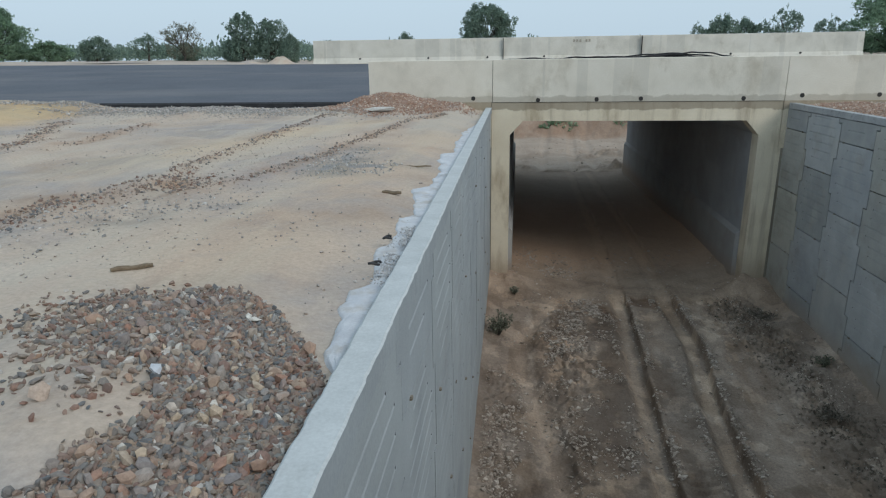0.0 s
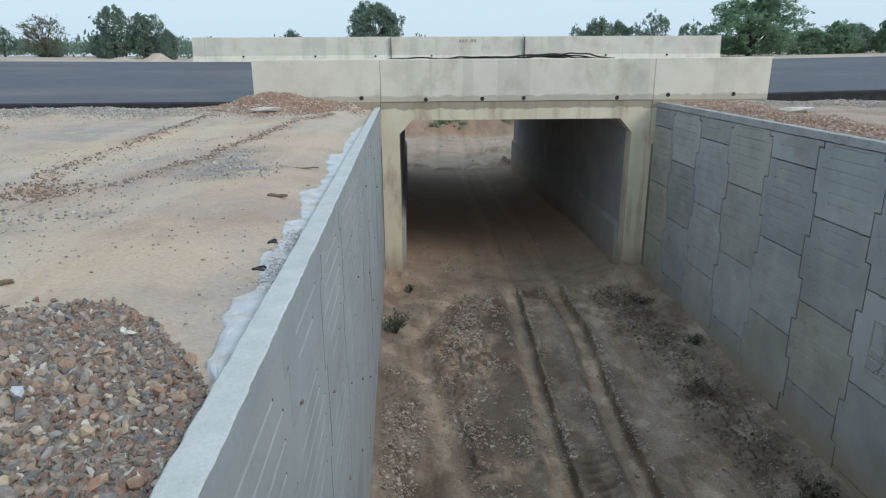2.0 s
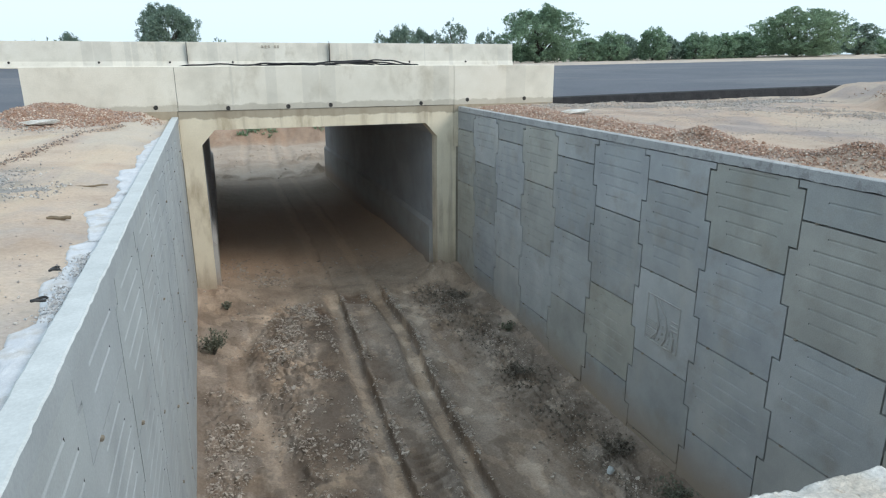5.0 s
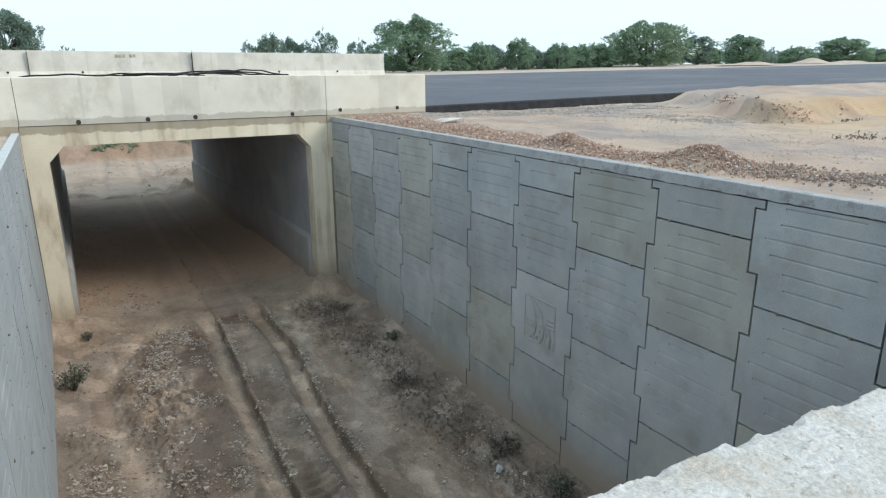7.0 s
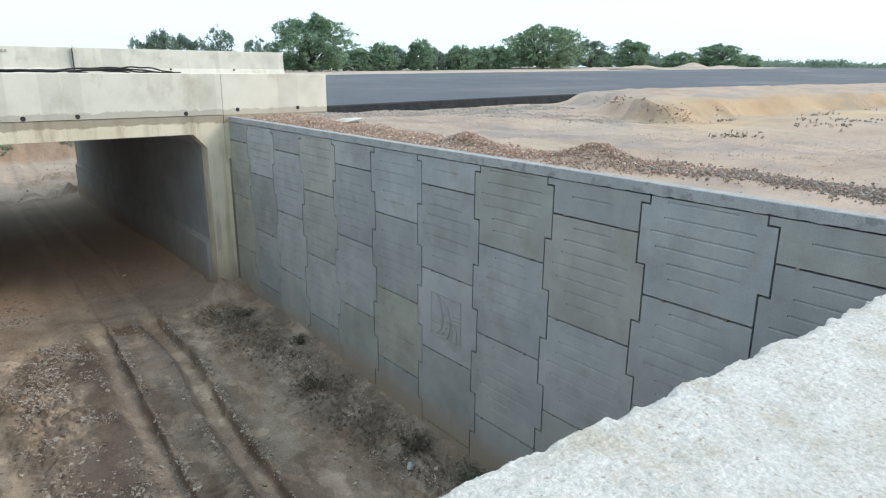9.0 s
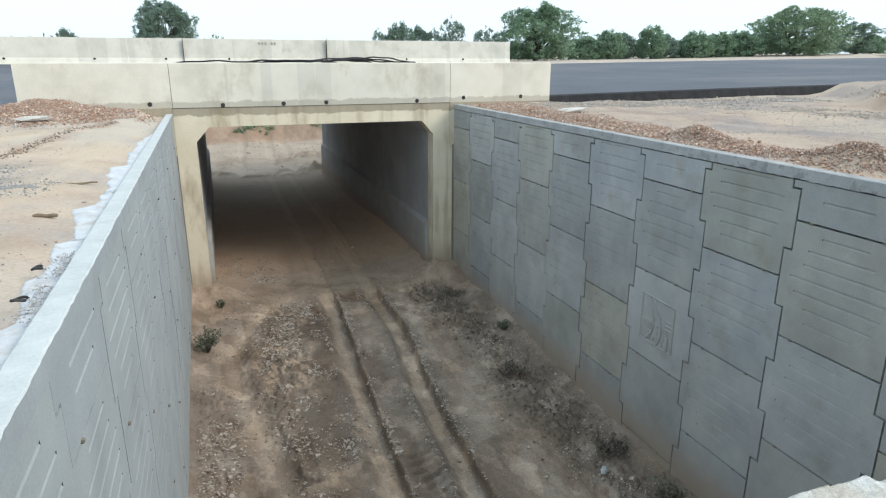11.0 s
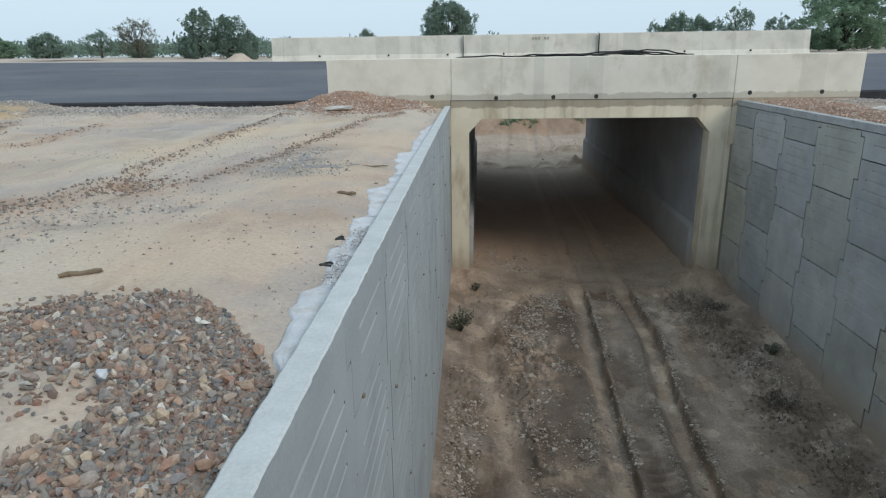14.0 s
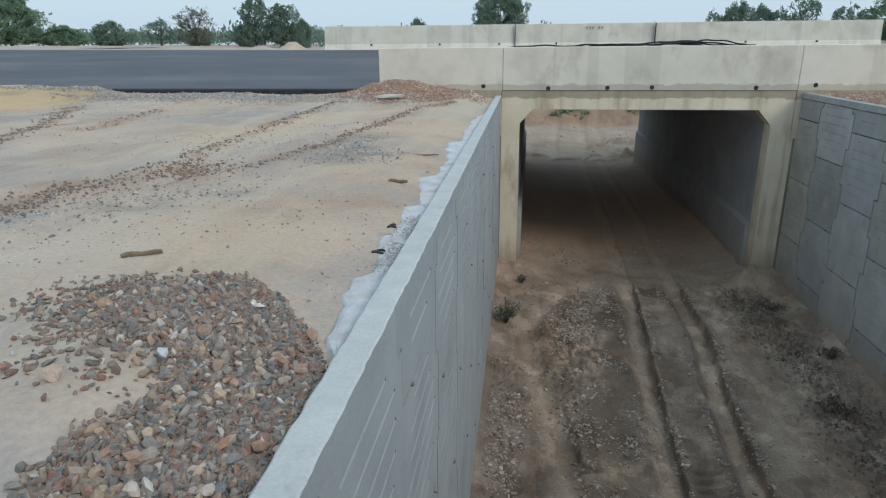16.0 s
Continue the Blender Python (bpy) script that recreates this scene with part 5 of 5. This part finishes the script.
stick("stick", -5.02, 5.62, 0.25, 32, 0.018, "short weathered stick lying on the sand")
stick("stick", -3.80, 8.14, 0.20, -8, 0.02, "short dark stick beside the white fabric")
stick("stick", -3.85, 9.95, 0.42, 4, 0.012, "thin pale twig on the sand", M_WOOD)
for x, y, t in ((-3.46, 5.80, 30), (-3.50, 6.42, 60)):
    bm = bmesh.new()
    tube(bm, [(0.042 * math.cos(a), 0.016 * math.sin(a), 0.006 * math.sin(2 * a)) for a in np.linspace(0, 5.4, 13)], [0.009] * 13, 7)
    me = bpy.data.meshes.new("rubber_scrap")
    bm.to_mesh(me)
    bm.free()
    me.materials.append(M_BLACK)
    ob = new("rubber_scrap", me)
    ob.matrix_basis = pose(x, y, 4.955, 10, 5, t)
    tagged(ob, "black curled scrap of rubber on the white fabric", "scrap")


def lump(name, x, y, z, size, mat, label, category, seed):
    v, f = SHAPES[seed % len(SHAPES)]
    ob = new(name, mesh_of(name, v * size, f, mat))
    ob.matrix_basis = pose(x, y, z, 5 * seed, 3 * seed, 40 * seed)
    return tagged(ob, label, category)


lump("white_stone", -3.93, 4.03, 5.085, (0.036, 0.026, 0.028), M_CLOTH, "white chunk of plaster on the gravel", "stone", 3)
lump("white_stone", 3.28, 9.55, -0.30, (0.09, 0.08, 0.11), M_COPING, "pale rounded lump at the foot of the wall", "stone", 5)
lump("concrete_slab", -5.78, 17.3, float(ground_z(np.float64(-5.78), np.float64(17.3))) + 0.10, (0.32, 0.12, 0.10), M_LEDGE, "broken flat piece of pale concrete on the gravel heap", "rubble", 0)
lump("concrete_slab", 5.75, 15.3, float(ground_z(np.float64(5.75), np.float64(15.3))) + 0.10, (0.34, 0.16, 0.10), M_LEDGE, "broken flat piece of pale concrete on red gravel", "rubble", 0)


# ---- plants in the trench ----
def leaf_cards(rng, centres, count, spread, size, up=0.3):
    """Small bent leaves round each centre."""
    n = len(centres) * count
    c = np.repeat(np.asarray(centres, float), count, 0)
    d = rng.normal(size=(n, 3))
    d /= np.linalg.norm(d, axis=1, keepdims=True)
    p = c + d * rng.uniform(0.2, 1.0, (n, 1)) * spread
    a = rng.normal(size=(n, 3)) + (0, 0, up)
    a /= np.linalg.norm(a, axis=1, keepdims=True)
    b = np.cross(a, rng.normal(size=(n, 3)))
    b /= np.linalg.norm(b, axis=1, keepdims=True)
    nn = np.cross(a, b)
    s = size * rng.uniform(0.6, 1.3, (n, 1))
    v = np.stack([p - a * s, p + b * s * 0.45 + nn * s * 0.15, p + a * s, p - b * s * 0.45 + nn * s * 0.15], 1).reshape(-1, 3)
    q = np.arange(n)[:, None] * 4
    return v, np.concatenate([q + (0, 1, 2), q + (0, 2, 3)], 0)


def trench_plant(name, x, y, r, h, mat, label, n=26, seed=1):
    g = np.random.default_rng(seed)
    z = float(floor_z(np.float64(x), np.float64(y)))
    thing = new(name)
    thing.location = (x, y, z)
    tagged(thing, label, "plant")
    tips = []
    bm = bmesh.new()
    for k in range(n):
        a, l = g.uniform(0, 6.28), g.uniform(0.3, 1.0)
        tip = (r * l * math.cos(a), r * l * math.sin(a), h * g.uniform(0.4, 1.0))
        tube(bm, [(0, 0, -0.02), (tip[0] * 0.4, tip[1] * 0.4, tip[2] * 0.6), tip], [0.006, 0.005, 0.002], 4)
        tips += [tip, (tip[0] * 0.6, tip[1] * 0.6, tip[2] * 0.7)]
    part("stems", bm, M_BARK, thing)
    v, f = leaf_cards(g, tips, 7, r * 0.28, 0.035)
    ob = new("leaves", mesh_of("leaves", v, f, mat))
    ob.parent = thing


v, f = leaf_cards(g, litter_at, 5, 0.035, 0.024)
tagged(new("dry_litter", mesh_of("dry_litter", v, f, M_LITTER)), "dark dry plant litter along the wall foot", "litter", kind="stuff")
trench_plant("weed", -2.90, 15.8, 0.36, 0.50, M_LEAF_DRY, "low green weed at the foot of the wall", 44, 1)
trench_plant("weed", -2.55, 18.3, 0.13, 0.20, M_LEAF_DRY, "small green weed near the culvert mouth", 12, 2)
trench_plant("weed", 3.75, 8.5, 0.35, 0.34, M_LEAF_DRY, "low green weed at the foot of the panel wall", 26, 3)
trench_plant("dry_bush", 3.72, 9.95, 0.34, 0.22, M_LITTER, "flattened dead bush at the wall foot", 34, 4)
trench_plant("dry_bush", 3.45, 17.3, 0.35, 0.18, M_LITTER, "flattened dead bush at the wall foot", 26, 5)
trench_plant("weed", 3.8, 14.8, 0.22, 0.16, M_LEAF_DRY, "small dusty weed at the wall foot", 18, 6)
trench_plant("dry_bush", 3.2, 13.0, 0.35, 0.12, M_LITTER, "flattened dead bush on the dirt", 26, 7)
g = np.random.default_rng(77)
lx = g.uniform(-6, 8, 700), g.uniform(57.4, 60.5, 700)
v, f = leaf_cards(g, [(x, y, float(pit_z(np.float64(x), np.float64(y))) + 0.1) for x, y in zip(*lx) if fbm(np.float64(x), np.float64(y), 2.0, 2, 3) > 0.15], 10, 0.25, 0.12)
tagged(new("bank_scrub", mesh_of("bank_scrub", v, f, M_LEAF_PALE)), "sparse dusty scrub on the far earth bank", "scrub", kind="stuff")

tx, ty = g.uniform(10.3, 22, 2600), g.uniform(7.0, 11.6, 2600)
ok = g.uniform(0, 1, 2600) < np.clip(near_line(tx, ty, [(10.8, 8.4), (13.6, 8.2), (19, 8.6)], 0.5) + 0.7 * near_line(tx, ty, [(13.5, 10.6), (22, 9.8)], 0.25), 0, 1) * smooth(-0.1, 0.2, fbm(tx, ty, 0.8, 3, 68))
v, f = leaf_cards(g, np.stack([tx[ok], ty[ok], ground_z(tx[ok], ty[ok]) + 0.03], -1), 7, 0.05, 0.024, 0.8)
tagged(new("dry_tufts", mesh_of("dry_tufts", v, f, M_LITTER)), "low dusty tufts on the yellow sand below the bank", "scrub", kind="stuff")

g = np.random.default_rng(78)
rubble = scatter(g, 1600, lambda x, y: 0.03 + 0.5 * smooth(0.0, 0.3, fbm(x, y, 2.0, 3, 58)), (-8, 10, 40, 60), (0.02, 0.10), pit_z)
stones("cutting_rubble", rubble, M_CLOD, "lumps of brown earth strewn in the far cutting", "rubble", 13)

# black cables heaped along the foot of the far parapet
for k, (x0, x1, lift) in enumerate(((-3.9, 4.5, 0.10), (0.5, 8.6, 0.24), (2.0, 9.0, 0.16), (-0.8, 6.4, 0.15), (3.6, 8.9, 0.28))):
    bm = bmesh.new()
    pts = []
    for t in np.linspace(0, 1, 36):
        x = x0 + (x1 - x0) * t
        pts.append((x, 38.72 - 0.06 * k, float(road_z(np.float64(x), np.float64(38.72))) + 0.06 + lift * math.sin(math.pi * t) ** 0.7 + 0.05 * math.sin(9 * t + 2.1 * k) + 0.02 * math.sin(31 * t + k)))
    tube(bm, pts, [0.042] * 36, 6)
    me = bpy.data.meshes.new("cable")
    bm.to_mesh(me)
    bm.free()
    me.materials.append(M_BLACK)
    tagged(new("cable", me), "slack black cable lying along the far parapet", "cable", "cables on the deck")

# faint unreadable paint marks on the far parapet
marks = new("painted_mark")
tagged(marks, "faint brown stencilled mark on the far parapet", "paint mark", kind="structure")
for k in range(5):
    part("bar", box_bm(0.35 + 0.17 * k + (0.15 if k > 2 else 0), 0.45 + 0.17 * k + (0.15 if k > 2 else 0), 39.205, 39.26, 6.98, 7.12), M_FADED, marks)


# ---- motif on one panel of the east wall ----
def motif():
    ob = next((o for o in wall_east.children if o.name == wall_east["motif"]), None)
    if ob is None:
        return
    bm = bmesh.new()
    def at(u, v):
        return (-0.003, 0.40 - 0.8 * u, 0.38 - 0.8 * v)

    def sweep(knots, n):
        k = np.array(knots)
        v = np.linspace(k[0, 1], k[-1, 1], n)
        return [at(float(np.interp(q, k[:, 1], k[:, 0])), q) for q in v]

    corners = [at(0, 0), at(1, 0.02), at(1, 1), at(0, 1)]
    for a, b in zip(corners, corners[1:] + corners[:1]):
        tube(bm, [a, b], [0.014, 0.014], 5)
    # curved carriageway: solid edges and dashed middle lines
    for knots in ([(0.20, 0.02), (0.36, 0.35), (0.41, 0.58), (0.37, 0.76), (0.19, 0.95)], [(0.33, 0.03), (0.60, 0.33), (0.66, 0.59), (0.63, 0.83), (0.54, 0.99)], [(0.80, 0.58), (0.876, 0.70), (0.86, 0.99)]):
        tube(bm, sweep(knots, 16), [0.022] * 16, 5)
    for knots in ([(0.24, 0.09), (0.41, 0.37), (0.54, 0.565), (0.52, 0.76), (0.39, 0.96)], [(0.72, 0.60), (0.76, 0.72), (0.70, 0.95)]):
        line = sweep(knots, 18)
        for n in range(0, 17, 3):
            tube(bm, line[n:n + 2], [0.019, 0.019], 5)
    for k in range(9):
        v = 0.555 + 0.04 * k + (0.03 if k > 3 else 0)
        tube(bm, [at(0.02, v), at(0.36 - 0.012 * max(0, k - 5), v + 0.01)], [0.015, 0.015], 5)
    for v in (0.36, 0.455, 0.54):
        tube(bm, [at(0.76, v), at(0.98, v)], [0.014, 0.014], 5)
    part("relief", bm, M_PANEL, ob, "raised curved road emblem cast in the panel")


motif()


# ---- trees ----
def tree(name, height, width, mat, label, seed, lobes=11, low=0.25, clumps=46, leaves=12, leaf=0.17, bare=False, skirt=0.55, gaps=-0.30):
    """Tapered trunk with limbs into each lobe, and a crown of small leaves in uneven lobes."""
    g = np.random.default_rng(seed)
    thing = new(name)
    tagged(thing, label, "tree")
    bm = bmesh.new()
    base_r = 0.035 * height + 0.05
    fork = height * low
    tube(bm, [(0, 0, -0.3), (0.05, 0.03, fork * 0.5), (0.1, 0, fork), (0.12, 0.05, height * 0.6)], [base_r, base_r * 0.8, base_r * 0.65, base_r * 0.25], 8)
    centres = []
    for k in range(lobes):
        a = k * 2.4 + g.uniform(-0.4, 0.4)
        up = 0.10 + 0.74 * ((k * 0.618) % 1.0)
        zz = fork + (height - fork) * up
        rr = width * 0.5 * (0.35 + 0.40 * g.uniform()) * math.sqrt(max(0.08, 1 - (2.0 * abs(up - 0.42)) ** 2.2)) * (1.0 if k else 0)
        c = np.array((rr * math.cos(a), rr * math.sin(a), zz))
        size = min(width, height) * g.uniform(0.19, 0.29)
        centres.append((c, size))
        tube(bm, [(0.1, 0, fork * 0.9), tuple(c * (0.45, 0.45, 0.5) + (0.05, 0, fork * 0.5)), tuple(c)], [base_r * 0.4, base_r * 0.25, 0.02], 5)
        if bare:
            for q in range(7):
                d = g.normal(size=3) * (0.8, 0.8, 0.4) + (0, 0, 0.9)
                tube(bm, [tuple(c * 0.8), tuple(c + d * size * 0.6), tuple(c + d * size * 1.1)], [0.03, 0.02, 0.01], 4)
    part("trunk", bm, M_BARK, thing)
    n = lobes * clumps
    a, u = g.uniform(0, 2 * math.pi, n), g.uniform(0.0, 1.0, n) ** 0.85
    belly = np.sqrt(np.clip(np.where(u < 0.36, 1 - ((0.36 - u) / 0.36) ** 2 * skirt, 1 - (np.maximum(u - 0.36, 0) / 0.66) ** 3.2), 0.02, 1))
    uneven = 0.80 + 0.75 * fbm(a * width * 0.35 + seed, u * height * 0.9, 1.3, 3, 90 + seed)
    depth = 1 - 0.45 * g.uniform(0, 1, n) ** 1.6
    rad = width * 0.5 * belly * uneven * depth
    zz = fork * 0.7 + (height - fork * 0.7) * u + 0.25 * height * fbm(a * 2.0 + 5 * seed, u * 0, 1.0, 2, 95) * u
    keep = fbm(a * 2.2 + seed, u * 5.0, 1.0, 2, 97 + seed) > gaps
    pts = [np.stack([rad * np.cos(a), rad * np.sin(a), zz], -1)[keep]]
    v, f = leaf_cards(g, np.concatenate(pts), leaves, 0.30, leaf)
    ob = new("crown", mesh_of("crown", v, f, mat))
    ob.parent = thing
    return thing


def stand(ob, x, y, top, built_h, built_w, width, turn=0.0):
    z = float(ground_z(np.float64(x), np.float64(y)))
    s, w = (top - z) / built_h, width / built_w
    return Matrix.LocRotScale((x, y, z), Euler((0, 0, turn)), (w, w, s))


KINDS = {
    "broad": (tree("broad_tree", 6.5, 9, M_LEAF, "broad leafy green tree beyond the road", 1, 34, 0.05, 80, 14, 0.125), 6.5, 9),
    "dark": (tree("dome_tree", 6, 7.5, M_LEAF_DARK, "dark dome-shaped tree beyond the parapet", 2, 28, 0.25, 66, 13, 0.12), 6, 7.5),
    "slim": (tree("slim_tree", 5.5, 4.2, M_LEAF_DARK, "upright dark green tree beyond the road", 3, 16, 0.06, 46, 12, 0.13), 5.5, 4.2),
    "bush": (tree("bush", 3, 5, M_LEAF_DARK, "rounded dark bush beyond the road", 4, 16, 0.02, 46, 12, 0.12), 3, 5),
    "open": (tree("open_tree", 3.6, 4, M_LEAF_DARK, "small airy tree with gaps in its crown", 5, 12, 0.35, 34, 9, 0.13, False, 0.9, -0.08), 3.6, 4),
    "bare": (tree("thin_shrub", 4.6, 5.5, M_LEAF_DRY, "thin open shrub with upright twigs and grey-green leaves", 6, 10, 0.12, 60, 9, 0.11, True, 0.6, -0.2), 4.6, 5.5),
    "pale": (tree("weeping_tree", 7, 14, M_LEAF_PALE, "wide pale green tree with drooping foliage", 7, 40, 0.02, 90, 14, 0.135, False, 0.3, -0.4), 7, 14),
    "mixed": (tree("leafy_tree", 4, 5, M_LEAF, "mid-sized green tree in the line beyond the road", 8, 18, 0.02, 46, 12, 0.13), 4, 5),
}
PLACES = [
    ("broad", -77, 90, 13.0, 10), ("mixed", -71, 93, 9.3, 6), ("bush", -61.5, 90, 9.4, 5.5), ("open", -55, 92, 9.8, 4.5), ("bare", -48.6, 90, 11.0, 5.5),
    ("slim", -39.9, 90, 12.0, 4.4), ("slim", -36.3, 91, 11.2, 4.6), ("bush", -33.2, 90, 9.3, 3.0), ("bush", -42.4, 92, 8.8, 3.6), ("bush", -51.0, 95, 8.6, 4.5),
    ("dark", -6.7, 90, 12.4, 8.0), ("bush", -18.3, 95, 9.3, 3.4),
    ("open", 17.2, 80, 9.3, 2.4), ("bush", 19.6, 80, 9.9, 4.4), ("bush", 22.8, 82, 9.7, 4.0), ("open", 24.3, 81, 9.5, 3.0), ("open", 26.6, 80, 10.7, 3.6),
    ("broad", 38.0, 80, 12.2, 11.5), ("open", 31.2, 81, 9.8, 3.4),
    ("mixed", 46.8, 82, 9.2, 5.5), ("mixed", 50.5, 82, 9.9, 5.2), ("bush", 54.0, 84, 9.5, 5.5), ("mixed", 57.4, 82, 10.6, 5.2), ("bush", 61.2, 84, 9.4, 5.8), ("mixed", 65.0, 82, 10.0, 5.6), ("mixed", 69.0, 82, 9.9, 6.0), ("mixed", 73.2, 82, 10.2, 6.4),
    ("pale", 82.0, 80, 13.2, 15.0), ("slim", 94.5, 80, 11.5, 6.0), ("mixed", 100.0, 82, 9.9, 6.0), ("broad", 107.0, 80, 11.8, 8.5), ("bush", 114.5, 82, 9.4, 6.0), ("mixed", 126.0, 82, 10.4, 8.0), ("broad", 139.0, 80, 12.0, 12.0), ("mixed", 152.0, 80, 10.5, 9.0),
]
used = set()
for n, (kind, x, y, top, width) in enumerate(PLACES):
    ob, h, w = KINDS[kind]
    m = stand(ob, x, y, top, h, w, width, n * 1.7)
    if kind in used:
        copy_thing(ob, m @ Matrix.Diagonal((1 / ob.scale.x, 1 / ob.scale.y, 1 / ob.scale.z, 1)))
    else:
        used.add(kind)
        ob.matrix_basis = m
    ob["group"] = "trees beyond the road"

# low hazy scrub along the horizon
g = np.random.default_rng(9)
cx = np.concatenate([g.uniform(-260, 0, 1500), g.uniform(10, 330, 1500)])
cy = np.where(cx > 10, g.uniform(84, 110, len(cx)), g.uniform(100, 140, len(cx)))
cz = ground_z(cx, cy)
tall = np.where(cx > 44, 2.7, np.where(cx > 15, 2.2, 3.0)) * (0.6 + 0.8 * np.abs(fbm(cx, cy * 0, 9.0, 3, 71)))
v, f = leaf_cards(g, np.stack([cx, cy, cz + tall * 0.5], -1), 30, 1.0, 0.32)
v[:, 2] = np.where(v[:, 2] > 0, v[:, 2], 0)
rep = np.repeat(np.stack([cx, cy, cz, tall], -1), 120, 0)
v[:, 2] = rep[:, 2] + (v[:, 2] - rep[:, 2]) * 0.55 * rep[:, 3]
tagged(new("far_scrub", mesh_of("far_scrub", v, f, M_LEAF_DARK)), "hazy low scrub along the horizon", "scrub", kind="stuff")


def sand_heap(x, y, r, h, seed):
    xs, ys = np.linspace(-r, r, 26), np.linspace(-r, r, 26)
    z0 = float(ground_z(np.float64(x), np.float64(y)))
    me = grid_mesh("sand_heap", xs, ys, lambda a, b: -0.1 + h * np.exp(-((a / (r * 0.5)) ** 2 + (b / (r * 0.5)) ** 2)) * (1 + 0.5 * fbm(a, b, r * 0.4, 3, seed)), M_SAND_HEAP)
    ob = new("sand_heap", me)
    ob.location = (x, y, z0)
    tagged(ob, "low heap of pale sand beyond the road", "sand heap", "sand heaps")


for k, (x, y, r, h) in enumerate(((-27.5, 70, 2.4, 1.1), (-32, 72, 3.5, 0.4), (-50, 66, 7, 0.2), (71, 60, 4, 0.5), (84, 62, 5, 0.6), (95, 60, 4, 0.8), (108, 62, 6, 0.6))):
    sand_heap(x, y, r, h, 80 + k)
